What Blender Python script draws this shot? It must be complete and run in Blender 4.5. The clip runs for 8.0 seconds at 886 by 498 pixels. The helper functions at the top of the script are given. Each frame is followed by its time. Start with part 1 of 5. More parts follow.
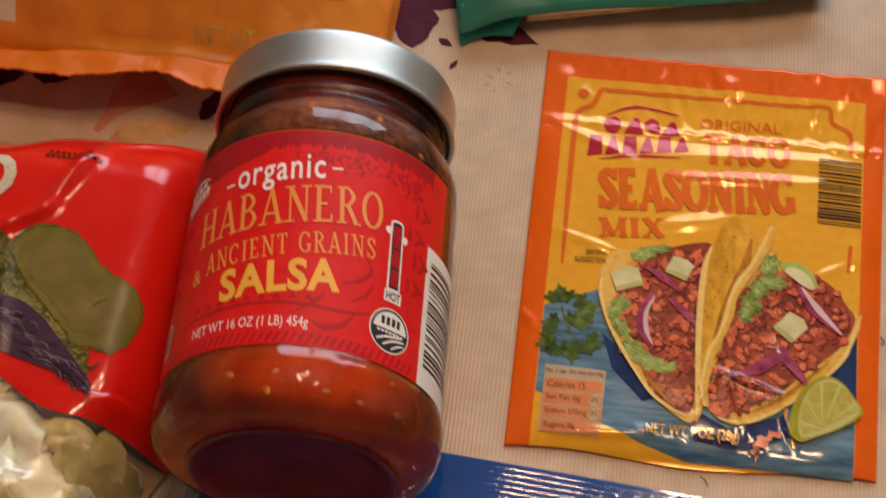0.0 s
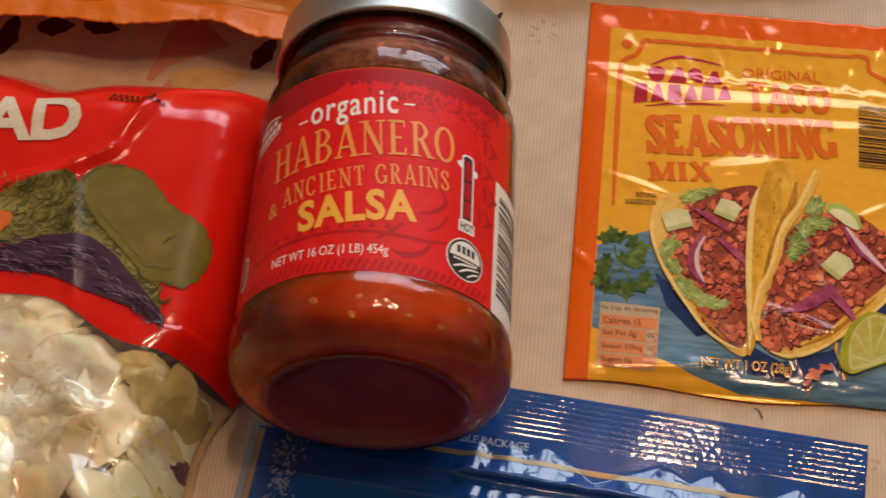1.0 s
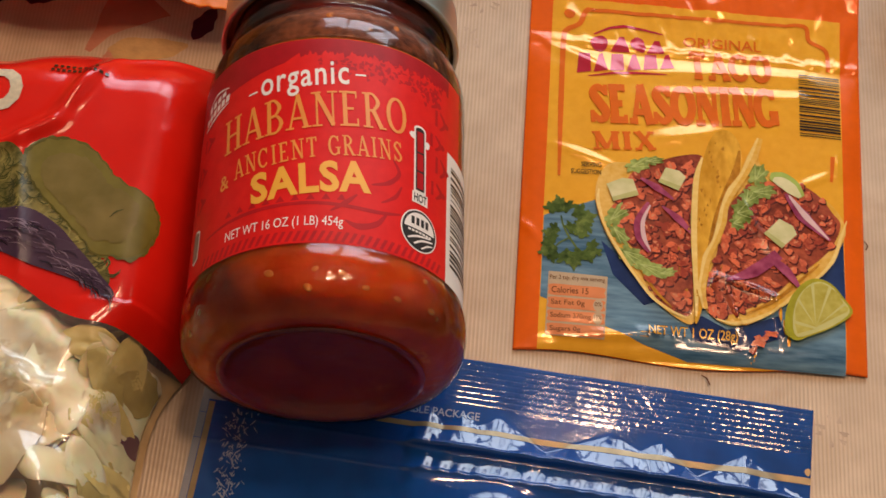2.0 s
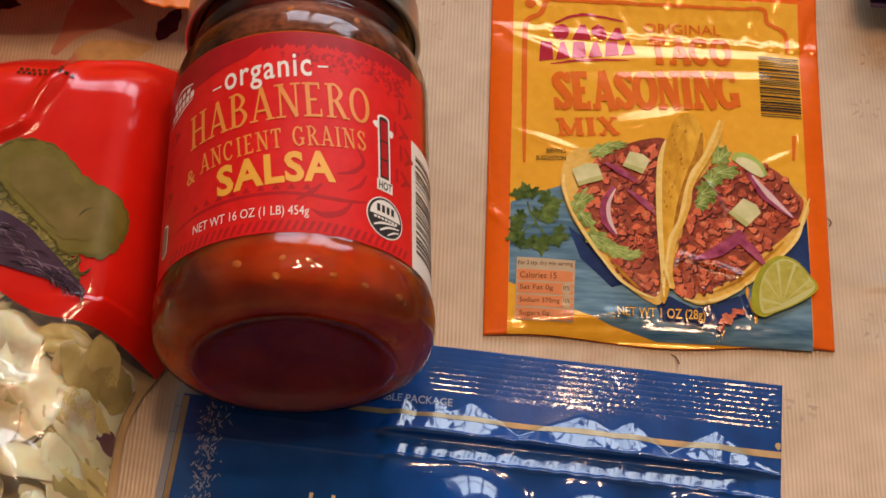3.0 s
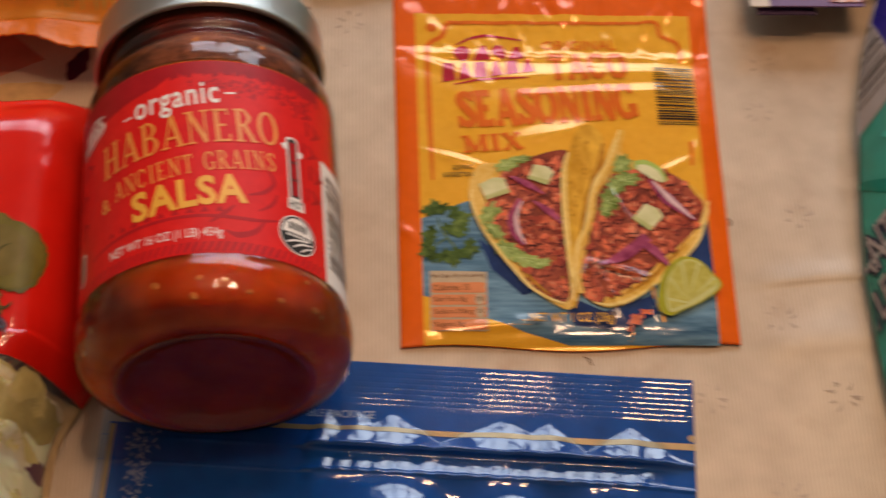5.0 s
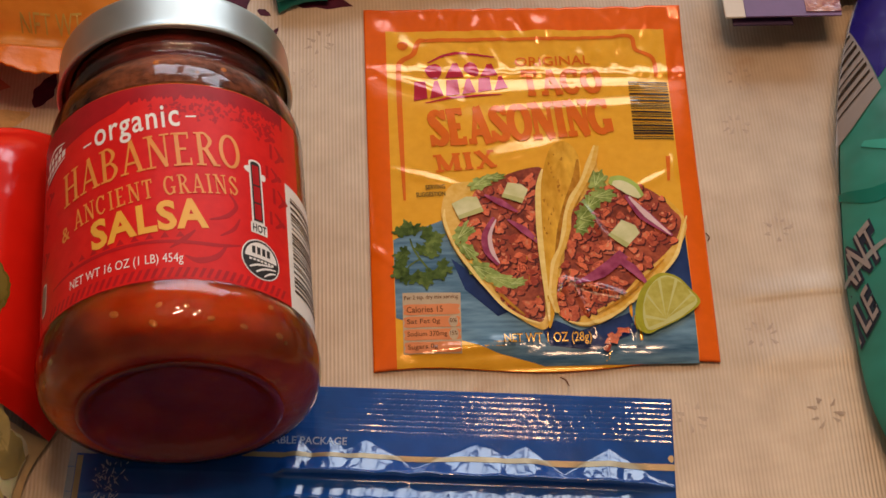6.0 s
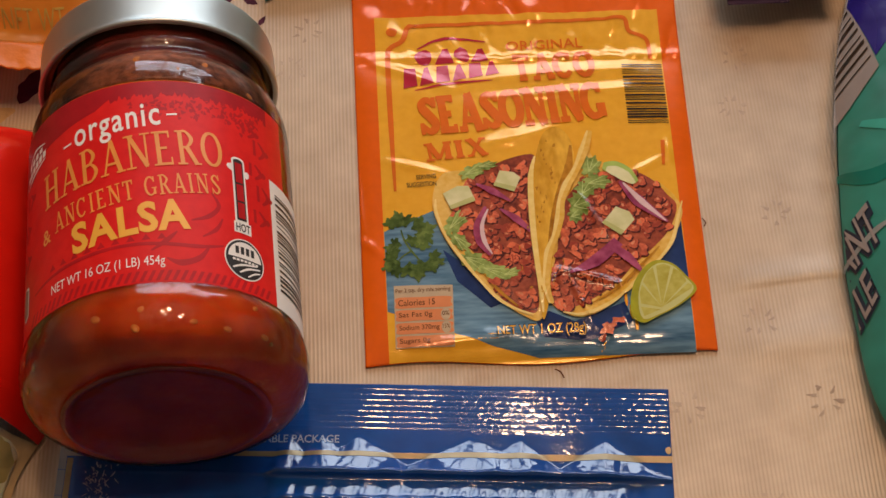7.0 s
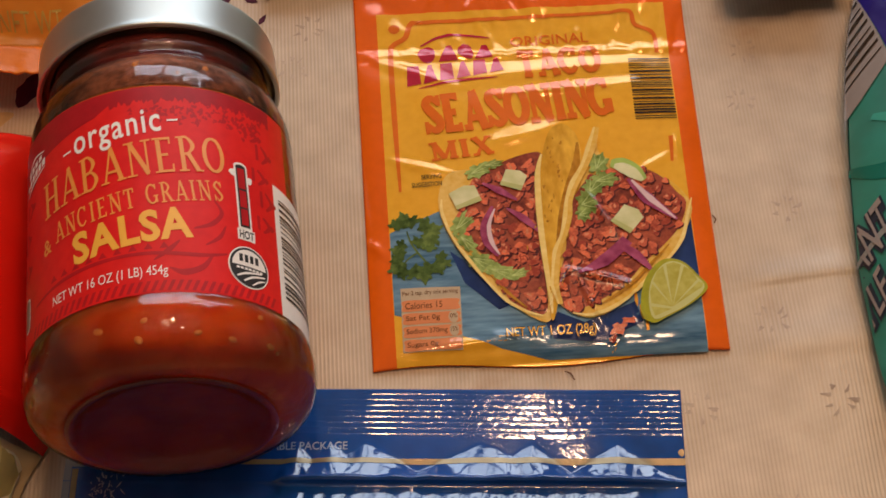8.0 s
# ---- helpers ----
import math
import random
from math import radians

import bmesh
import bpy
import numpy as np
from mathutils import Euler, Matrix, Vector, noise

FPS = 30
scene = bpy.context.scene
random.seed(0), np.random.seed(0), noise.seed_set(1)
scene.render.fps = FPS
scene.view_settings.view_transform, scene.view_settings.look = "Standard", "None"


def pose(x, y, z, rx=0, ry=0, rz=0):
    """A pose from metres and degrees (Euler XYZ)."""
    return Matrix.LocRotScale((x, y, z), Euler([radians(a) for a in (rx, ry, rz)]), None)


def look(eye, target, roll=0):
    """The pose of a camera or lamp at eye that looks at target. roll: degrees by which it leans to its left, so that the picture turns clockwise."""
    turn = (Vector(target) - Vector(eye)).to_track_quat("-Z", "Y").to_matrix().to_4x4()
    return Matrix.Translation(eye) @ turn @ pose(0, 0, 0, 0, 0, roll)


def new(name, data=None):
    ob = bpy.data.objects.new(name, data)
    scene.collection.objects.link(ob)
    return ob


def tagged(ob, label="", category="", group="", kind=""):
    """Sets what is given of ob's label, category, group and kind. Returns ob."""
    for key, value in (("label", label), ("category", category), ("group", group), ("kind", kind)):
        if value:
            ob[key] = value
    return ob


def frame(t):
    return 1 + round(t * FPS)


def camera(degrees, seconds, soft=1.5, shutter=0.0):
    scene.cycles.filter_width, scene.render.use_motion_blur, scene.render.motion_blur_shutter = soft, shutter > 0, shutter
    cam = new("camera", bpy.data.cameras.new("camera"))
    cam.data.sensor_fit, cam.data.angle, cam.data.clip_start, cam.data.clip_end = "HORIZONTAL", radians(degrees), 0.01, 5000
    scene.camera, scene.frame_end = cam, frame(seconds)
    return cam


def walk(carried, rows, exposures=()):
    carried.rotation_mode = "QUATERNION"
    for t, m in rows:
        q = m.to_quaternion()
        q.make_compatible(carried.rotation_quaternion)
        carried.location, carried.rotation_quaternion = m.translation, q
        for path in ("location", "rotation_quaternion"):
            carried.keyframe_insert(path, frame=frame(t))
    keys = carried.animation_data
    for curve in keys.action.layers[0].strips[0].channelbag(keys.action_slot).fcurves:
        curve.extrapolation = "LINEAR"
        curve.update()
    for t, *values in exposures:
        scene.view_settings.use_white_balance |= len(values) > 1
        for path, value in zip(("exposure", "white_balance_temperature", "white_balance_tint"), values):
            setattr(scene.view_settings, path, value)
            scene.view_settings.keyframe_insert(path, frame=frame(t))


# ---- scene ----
cam = camera(30.2, 8.0, soft=1.5, shutter=0.5)
PATH = [
    (0.0, pose(0.0228, -0.1936, 0.4581, 29.961, 2.066, 7.257)),
    (0.5, pose(0.0076, -0.2122, 0.4575, 29.765, 0.014, 6.067)),
    (1.0, pose(-0.0087, -0.2213, 0.4585, 30.184, 0.545, 6.208)),
    (1.5, pose(-0.0216, -0.2186, 0.4596, 29.009, -1.404, 5.369)),
    (2.8, pose(-0.0198, -0.2286, 0.4561, 29.367, -1.887, 2.524)),
    (3.0, pose(-0.0165, -0.2295, 0.4594, 29.512, -1.658, 2.321)),
    (3.5, pose(-0.0139, -0.2313, 0.4613, 30.414, -1.264, 1.862)),
    (4.0, pose(-0.0132, -0.2344, 0.4579, 30.590, -1.027, 1.601)),
    (4.5, pose(-0.0116, -0.2357, 0.4618, 30.737, -0.943, 1.277)),
    (5.0, pose(-0.0121, -0.2457, 0.4667, 31.336, -2.272, -1.647)),
    (5.2, pose(-0.0124, -0.2529, 0.4705, 31.889, -3.388, -3.143)),
    (6.3, pose(0.0110, -0.2364, 0.4563, 32.101, -0.701, -2.271)),
    (6.5, pose(0.0162, -0.2346, 0.4588, 31.791, -0.567, -2.535)),
    (7.0, pose(0.0106, -0.2298, 0.4569, 30.834, -0.125, -3.085)),
    (7.5, pose(0.0157, -0.2226, 0.4576, 30.513, 0.432, -3.592)),
    (8.0, pose(0.0101, -0.2204, 0.4537, 30.174, 0.395, -3.738)),
]
walk(cam, PATH, [(0.0, -0.02), (0.5, -0.04), (1.5, 0.10), (3.0, 0.15), (4.5, 0.12), (5.0, 0.03), (6.5, -0.01), (8.0, -0.04)])

# ---- world and lamps ----
world = bpy.data.worlds.new("sky")
scene.world = world
world.use_nodes = True
sky = world.node_tree.nodes.new("ShaderNodeTexSky")
sky.sky_type = "NISHITA"
sky.sun_disc = False
sky.sun_elevation, sky.sun_rotation = radians(35), radians(20)
world.node_tree.links.new(sky.outputs[0], world.node_tree.nodes["Background"].inputs[0])
world.node_tree.nodes["Background"].inputs[1].default_value = 0.1

WIN = (-0.55, 1.25, 0.55, 1.65)   # the window in the north wall: x from, x to, z from, z to
NORTH = 1.7
window_lamp = bpy.data.lights.new("window_daylight", "AREA")
window_lamp.shape, window_lamp.size, window_lamp.size_y = "RECTANGLE", WIN[1] - WIN[0], WIN[3] - WIN[2]
window_lamp.energy, window_lamp.color = 37.0, (0.76, 0.88, 1.0)
new("window_daylight", window_lamp).matrix_world = look(
    ((WIN[0] + WIN[1]) / 2, NORTH + 0.16, (WIN[2] + WIN[3]) / 2), ((WIN[0] + WIN[1]) / 2, 0, (WIN[2] + WIN[3]) / 2))

LAMP_AT = Vector((0.12, 0.20, 1.02))
BULBS = [LAMP_AT + Vector((0.15 * math.cos(a), 0.15 * math.sin(a), 0)) for a in np.arange(5) * 2 * math.pi / 5 + 0.3]
for at in BULBS:
    lamp = bpy.data.lights.new("bulb_light", "POINT")
    lamp.energy, lamp.color, lamp.shadow_soft_size = 3.6, (1.0, 0.63, 0.39), 0.028
    new("bulb_light", lamp).location = at

# ---- materials ----
def mat(name, color, rough=0.5, metal=0.0, vary=0.12, scale=400.0, bump=0.0, bump_scale=900.0, coat=0.0, second=None,
        island=0.0, stretch=(1, 1, 1), sheen=0.0, subsurf=0.0, spec=0.5, depth=0.003, each=False, bump2=0.0, bump2_scale=60.0):
    """A painted, printed or plain surface with grain at two scales and fine relief."""
    m = bpy.data.materials.new(name)
    m.use_nodes = True
    nt = m.node_tree
    link = nt.links.new
    b = nt.nodes["Principled BSDF"]
    co = nt.nodes.new("ShaderNodeTexCoord")
    mp = nt.nodes.new("ShaderNodeMapping")
    mp.inputs["Scale"].default_value = stretch
    link(co.outputs["Object"], mp.inputs[0])

    def noise_of(s, detail=4.0):
        n = nt.nodes.new("ShaderNodeTexNoise")
        n.inputs["Scale"].default_value, n.inputs["Detail"].default_value = s, detail
        link(mp.outputs[0], n.inputs["Vector"])
        return n

    fine, broad = noise_of(scale), noise_of(scale / 9, 2.0)
    add = nt.nodes.new("ShaderNodeMath")
    add.operation = "ADD"
    link(fine.outputs[0], add.inputs[0])
    link(broad.outputs[0], add.inputs[1])
    value = add.outputs[0]
    if island:
        geo = nt.nodes.new("ShaderNodeObjectInfo" if each else "ShaderNodeNewGeometry")
        mul = nt.nodes.new("ShaderNodeMath")
        mul.operation, mul.inputs[1].default_value, mul.inputs[2].default_value = "MULTIPLY_ADD", island * 2, -island
        link(geo.outputs["Random" if each else "Random Per Island"], mul.inputs[0])
        more = nt.nodes.new("ShaderNodeMath")
        more.operation = "ADD"
        link(mul.outputs[0], more.inputs[0])
        link(value, more.inputs[1])
        value = more.outputs[0]
    ramp = nt.nodes.new("ShaderNodeValToRGB")
    lo = [max(0, c * (1 - vary)) for c in color]
    hi = list(second) if second else [min(1, c * (1 + vary)) for c in color]
    ramp.color_ramp.elements[0].position, ramp.color_ramp.elements[1].position = 0.35, 0.65
    ramp.color_ramp.elements[0].color, ramp.color_ramp.elements[1].color = (*lo, 1), (*hi, 1)
    half = nt.nodes.new("ShaderNodeMath")
    half.operation, half.inputs[1].default_value = "MULTIPLY", 0.5
    link(value, half.inputs[0])
    link(half.outputs[0], ramp.inputs[0])
    link(ramp.outputs[0], b.inputs["Base Color"])
    rr = nt.nodes.new("ShaderNodeMath")
    rr.operation, rr.inputs[1].default_value, rr.inputs[2].default_value = "MULTIPLY_ADD", 0.16, rough - 0.08
    link(broad.outputs[0], rr.inputs[0])
    link(rr.outputs[0], b.inputs["Roughness"])
    b.inputs["Metallic"].default_value = metal
    b.inputs["Coat Weight"].default_value = coat
    b.inputs["Coat Roughness"].default_value = 0.05
    b.inputs["Subsurface Weight"].default_value = subsurf
    b.inputs["Subsurface Scale"].default_value = depth
    b.inputs["Specular IOR Level"].default_value = spec
    b.inputs["Sheen Weight"].default_value = sheen
    normal = None
    for strength, s in ((bump, bump_scale), (bump2, bump2_scale)):
        if strength:
            bn = nt.nodes.new("ShaderNodeBump")
            bn.inputs["Strength"].default_value, bn.inputs["Distance"].default_value = strength, 0.4 / s
            link(noise_of(s, 2.0).outputs[0], bn.inputs["Height"])
            if normal:
                link(normal, bn.inputs["Normal"])
            normal = bn.outputs[0]
    if normal:
        link(normal, b.inputs["Normal"])
        if coat:
            link(normal, b.inputs["Coat Normal"])
    return m


def clear(name, tint=(1, 1, 1), rough=0.03, ior=1.45, bump=0.0, bump_scale=120.0, haze=0.0):
    """Thin clear glass or film: what lies behind shows through, with a gloss that grows at the edges."""
    m = bpy.data.materials.new(name)
    m.use_nodes = True
    nt = m.node_tree
    link = nt.links.new
    out = nt.nodes["Material Output"]
    nt.nodes.remove(nt.nodes["Principled BSDF"])
    tr, gl = nt.nodes.new("ShaderNodeBsdfTransparent"), nt.nodes.new("ShaderNodeBsdfGlossy")
    tr.inputs[0].default_value, gl.inputs["Roughness"].default_value = (*tint, 1), rough
    fr, mix = nt.nodes.new("ShaderNodeFresnel"), nt.nodes.new("ShaderNodeMixShader")
    fr.inputs[0].default_value = ior
    co, no = nt.nodes.new("ShaderNodeTexCoord"), nt.nodes.new("ShaderNodeTexNoise")
    no.inputs["Scale"].default_value, no.inputs["Detail"].default_value = bump_scale, 2.0
    link(co.outputs["Object"], no.inputs["Vector"])
    bn = nt.nodes.new("ShaderNodeBump")
    bn.inputs["Strength"].default_value, bn.inputs["Distance"].default_value = bump, 0.4 / bump_scale
    link(no.outputs[0], bn.inputs["Height"])
    link(bn.outputs[0], gl.inputs["Normal"])
    link(bn.outputs[0], fr.inputs["Normal"])
    link(fr.outputs[0], mix.inputs[0])
    base = tr.outputs[0]
    if haze:
        df, hz = nt.nodes.new("ShaderNodeBsdfDiffuse"), nt.nodes.new("ShaderNodeMixShader")
        df.inputs[0].default_value, hz.inputs[0].default_value = (0.8, 0.8, 0.78, 1), haze
        link(tr.outputs[0], hz.inputs[1])
        link(df.outputs[0], hz.inputs[2])
        base = hz.outputs[0]
    link(base, mix.inputs[1])
    link(gl.outputs[0], mix.inputs[2])
    link(mix.outputs[0], out.inputs[0])
    return m


def cloth_material():
    """Cream ribbed table cover with a soft sheen and faded star prints."""
    m = mat("ribbed_cloth", (0.58, 0.45, 0.32), rough=0.34, vary=0.10, scale=90, second=(0.68, 0.55, 0.41))
    nt = m.node_tree
    link = nt.links.new
    b = nt.nodes["Principled BSDF"]
    co = nt.nodes.new("ShaderNodeTexCoord")
    wave = nt.nodes.new("ShaderNodeTexWave")
    wave.bands_direction = "X"
    wave.inputs["Scale"].default_value, wave.inputs["Distortion"].default_value = 250.0, 0.35
    wave.inputs["Detail"].default_value, wave.inputs["Detail Scale"].default_value = 2.0, 0.15
    link(co.outputs["Object"], wave.inputs["Vector"])
    bump = nt.nodes.new("ShaderNodeBump")
    bump.inputs["Strength"].default_value, bump.inputs["Distance"].default_value = 0.40, 0.00016
    link(wave.outputs["Fac"], bump.inputs["Height"])
    link(bump.outputs[0], b.inputs["Normal"])
    base = b.inputs["Base Color"].links[0].from_socket
    # groove shade between the ribs, multiplied into the colour from the bump's wave
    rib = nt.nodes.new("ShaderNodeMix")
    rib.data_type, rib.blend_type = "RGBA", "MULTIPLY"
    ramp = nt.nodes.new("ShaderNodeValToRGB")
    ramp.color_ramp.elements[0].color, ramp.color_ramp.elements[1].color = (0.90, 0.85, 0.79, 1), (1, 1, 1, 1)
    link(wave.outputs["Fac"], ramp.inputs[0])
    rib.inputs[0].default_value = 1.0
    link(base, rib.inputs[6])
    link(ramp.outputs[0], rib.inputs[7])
    blot = nt.nodes.new("ShaderNodeTexNoise")
    blot.inputs["Scale"].default_value, blot.inputs["Detail"].default_value = 42.0, 6.0
    link(co.outputs["Object"], blot.inputs["Vector"])
    bl = nt.nodes.new("ShaderNodeValToRGB")
    bl.color_ramp.elements[0].position, bl.color_ramp.elements[1].position = 0.60, 0.72
    bl.color_ramp.elements[0].color, bl.color_ramp.elements[1].color = (1, 1, 1, 1), (0.84, 0.76, 0.70, 1)
    link(blot.outputs[0], bl.inputs[0])
    fade = nt.nodes.new("ShaderNodeMix")
    fade.data_type, fade.blend_type = "RGBA", "MULTIPLY"
    fade.inputs[0].default_value = 1.0
    link(rib.outputs[2], fade.inputs[6])
    link(bl.outputs[0], fade.inputs[7])
    link(fade.outputs[2], b.inputs["Base Color"])
    return m


FILM = dict(rough=0.13, metal=0.10, vary=0.06, scale=300, bump=0.04, bump_scale=900, bump2=0.02, bump2_scale=140)
M = {
    "cloth": cloth_material(),
    "print_red": mat("print_red", (0.50, 0.13, 0.09), 0.6, spec=0.12, vary=0.3, scale=60, bump=0.3, second=(0.58, 0.26, 0.17)),
    "print_yellow": mat("print_yellow", (0.58, 0.38, 0.17), 0.6, spec=0.12, vary=0.2, scale=200, bump=0.3),
    "print_maroon": mat("print_maroon", (0.075, 0.012, 0.030), 0.55, spec=0.12, vary=0.3, scale=200, bump=0.3),
    "print_faded": mat("print_faded", (0.47, 0.34, 0.25), 0.55, spec=0.3, vary=0.2, scale=300, second=(0.60, 0.47, 0.35)),
    "plaster": mat("plaster", (0.66, 0.59, 0.51), 0.9, vary=0.05, scale=30, bump=0.2, bump_scale=80),
    # darker plaster for the unseen south wall, to weaken its reflection in the jar
    "plaster_dark": mat("darkened_plaster", (0.46, 0.37, 0.29), 0.9, vary=0.06, scale=30, bump=0.2, bump_scale=80),
    "ceiling": mat("ceiling_paint", (0.26, 0.235, 0.21), 0.9, vary=0.04, scale=30),
    "wood": mat("wood", (0.22, 0.12, 0.06), 0.5, vary=0.3, scale=30, stretch=(1, 8, 1)),
    "white_paint": mat("white_paint", (0.78, 0.77, 0.74), 0.4, vary=0.03, scale=40),
    "brass": mat("brass", (0.55, 0.38, 0.15), 0.3, metal=1.0, vary=0.1, scale=60),
    # taco packet
    "orange": mat("orange_film", (0.85, 0.135, 0.006), **FILM),
    "yellow": mat("yellow_film", (0.89, 0.43, 0.024), second=(0.93, 0.47, 0.034), **FILM),
    "orange_ink": mat("orange_ink", (0.78, 0.160, 0.012), **FILM),
    "red_ink": mat("red_ink", (0.50, 0.020, 0.050), **FILM),
    "brown_ink": mat("brown_ink", (0.16, 0.06, 0.02), **FILM),
    "black_ink": mat("black_ink", (0.035, 0.022, 0.015), **FILM),
    "gold_ink": mat("gold_ink", (0.80, 0.42, 0.06), **FILM),
    "blue_wood": mat("blue_wood", (0.045, 0.14, 0.26), 0.10, spec=0.30, vary=0.40, scale=420, second=(0.20, 0.35, 0.46), stretch=(0.20, 1.3, 1), bump=0.03, bump_scale=700),
    "navy": mat("navy_shade", (0.016, 0.030, 0.115), 0.10, spec=0.30, vary=0.3, scale=120, second=(0.030, 0.065, 0.20)),
    "tortilla": mat("tortilla_print", (0.80, 0.43, 0.045), 0.10, spec=0.30, vary=0.10, scale=500, second=(0.84, 0.55, 0.15), bump=0.03),
    "tortilla_dark": mat("toasted_tortilla", (0.66, 0.31, 0.018), 0.10, spec=0.30, vary=0.18, scale=300, second=(0.88, 0.50, 0.060), stretch=(1.4, 0.6, 1), bump=0.03),
    "tortilla_brown": mat("tortilla_brown", (0.44, 0.17, 0.012), 0.10, spec=0.30, vary=0.3, scale=400, second=(0.66, 0.30, 0.03), bump=0.03),
    "tortilla_light": mat("tortilla_light", (0.90, 0.62, 0.16), 0.10, spec=0.30, vary=0.1, scale=500, second=(0.94, 0.72, 0.28), bump=0.03),
    "meat_dark": mat("meat_gaps", (0.085, 0.012, 0.010), 0.2, vary=0.4, scale=500, second=(0.16, 0.022, 0.014)),
    "meat": mat("meat_print", (0.30, 0.040, 0.016), 0.2, vary=0.5, scale=420, second=(0.50, 0.095, 0.035), bump=0.1),
    "meat_bit": mat("meat_bits", (0.50, 0.062, 0.026), 0.2, vary=0.35, scale=900, second=(0.78, 0.165, 0.064), island=0.40, bump=0.1),
    "meat_light": mat("meat_light", (0.70, 0.20, 0.085), 0.2, vary=0.2, scale=900, second=(0.78, 0.29, 0.13)),
    "lettuce": mat("lettuce_print", (0.17, 0.26, 0.030), 0.10, spec=0.30, vary=0.45, scale=450, second=(0.48, 0.58, 0.17), bump=0.03),
    "lettuce_pale": mat("lettuce_vein", (0.52, 0.60, 0.22), 0.10, spec=0.30, vary=0.2, scale=450),
    "cilantro": mat("cilantro_print", (0.036, 0.076, 0.013), 0.10, spec=0.30, vary=0.5, scale=500, second=(0.12, 0.185, 0.040), bump=0.03),
    "cilantro_pale": mat("cilantro_pale", (0.060, 0.11, 0.020), 0.10, spec=0.30, vary=0.4, scale=500, second=(0.18, 0.25, 0.060), bump=0.03),
    "avocado": mat("avocado_print", (0.63, 0.62, 0.27), 0.10, spec=0.30, vary=0.12, scale=200, second=(0.80, 0.76, 0.46)),
    "avocado_side": mat("avocado_side", (0.50, 0.50, 0.17), 0.10, spec=0.30, vary=0.15, scale=200, second=(0.62, 0.60, 0.26)),
    "avocado_rim": mat("avocado_rim", (0.36, 0.48, 0.11), 0.10, spec=0.30, vary=0.2, scale=200),
    "onion": mat("onion_print", (0.34, 0.035, 0.11), 0.10, spec=0.30, vary=0.4, scale=300, second=(0.55, 0.12, 0.22)),
    "onion_pale": mat("onion_pale", (0.74, 0.52, 0.52), 0.10, spec=0.30, vary=0.1, scale=300),
    "lime": mat("lime_flesh", (0.50, 0.43, 0.06), 0.10, spec=0.30, vary=0.18, scale=350, second=(0.60, 0.55, 0.14)),
    "lime_rind": mat("lime_rind", (0.40, 0.38, 0.03), 0.10, spec=0.30, vary=0.2, scale=250),
    "lime_pith": mat("lime_pith", (0.58, 0.57, 0.22), 0.10, spec=0.30, vary=0.06, scale=250),
    "panel": mat("table_panel", (0.55, 0.42, 0.27), **FILM),
    "panel_bar": mat("panel_bar", (0.75, 0.26, 0.10), **FILM),
    # jar
    "glass": clear("jar_glass", rough=0.02, ior=1.50, bump=0.16, bump_scale=70),
    "salsa": mat("salsa", (0.64, 0.050, 0.008), 0.30, vary=0.35, scale=80, second=(0.88, 0.160, 0.016), bump=0.3, bump_scale=260, subsurf=0.85, depth=0.020, spec=0.1),
    "headspace": mat("salsa_film", (0.15, 0.034, 0.020), 0.35, vary=0.7, scale=420, second=(0.42, 0.15, 0.080), bump=0.4, bump_scale=300),
    # the shade behind the neck's threads is put into this dark red
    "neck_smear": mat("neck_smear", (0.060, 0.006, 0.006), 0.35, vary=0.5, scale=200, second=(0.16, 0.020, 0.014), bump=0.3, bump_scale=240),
    # purple tint holds the base's shade and the blue bag's reflection
    "base_glass": clear("thick_glass", tint=(0.72, 0.42, 0.60), rough=0.06, ior=1.55, bump=0.25, bump_scale=90, haze=0.015),
    "seed": mat("pepper_seed", (0.70, 0.26, 0.05), 0.4, vary=0.2, scale=500),
    "label": mat("label_red", spec=0.22, color=(0.68, 0.010, 0.010), rough=0.40, vary=0.06, scale=250, second=(0.76, 0.018, 0.014), bump=0.06),
    "label_dark": mat("label_crimson", spec=0.22, color=(0.36, 0.008, 0.014), rough=0.40, vary=0.15, scale=250, bump=0.06),
    "label_motif": mat("label_motif", spec=0.22, color=(0.44, 0.010, 0.014), rough=0.40, vary=0.12, scale=250, bump=0.06),
    "label_orange": mat("label_orange", (0.80, 0.30, 0.055), 0.36, vary=0.05, scale=250),
    "label_yellow": mat("label_yellow", (0.86, 0.44, 0.055), 0.36, vary=0.05, scale=250),
    "label_white": mat("label_white", (0.84, 0.81, 0.77), 0.4, vary=0.04, scale=250),
    "label_black": mat("label_black", (0.02, 0.018, 0.018), 0.4, vary=0.1, scale=250),
    "label_grey": mat("label_grey", (0.30, 0.20, 0.16), 0.4, vary=0.2, scale=300),
    "lid": mat("lid_metal", (0.52, 0.54, 0.515), 0.40, metal=1.0, vary=0.04, scale=150, bump=0.05, bump_scale=1500),
    "lid_gold": mat("lid_lacquer", (0.62, 0.46, 0.24), 0.35, metal=1.0, vary=0.08, scale=150),
    # blue bag
    "blue": mat("blue_film", (0.006, 0.065, 0.29), 0.06, vary=0.2, scale=120, second=(0.008, 0.080, 0.36), bump=0.03, bump_scale=500, coat=0.5),
    "blue_gold": mat("gold_line", (0.30, 0.22, 0.11), 0.35, vary=0.2, scale=200, metal=0.3),
    # ink of the small lettering, also the painted glints along the side
    "blue_text_glint": mat("pale_blue_ink_glint", (0.28, 0.37, 0.54), 0.3, vary=0.05, scale=200),
    "cream_ink": mat("cream_ink", (0.72, 0.60, 0.40), 0.3, vary=0.06, scale=200),
    "clear_edge": clear("clear_seam", rough=0.12, bump=0.5, bump_scale=500, haze=0.35),
    # salad bag
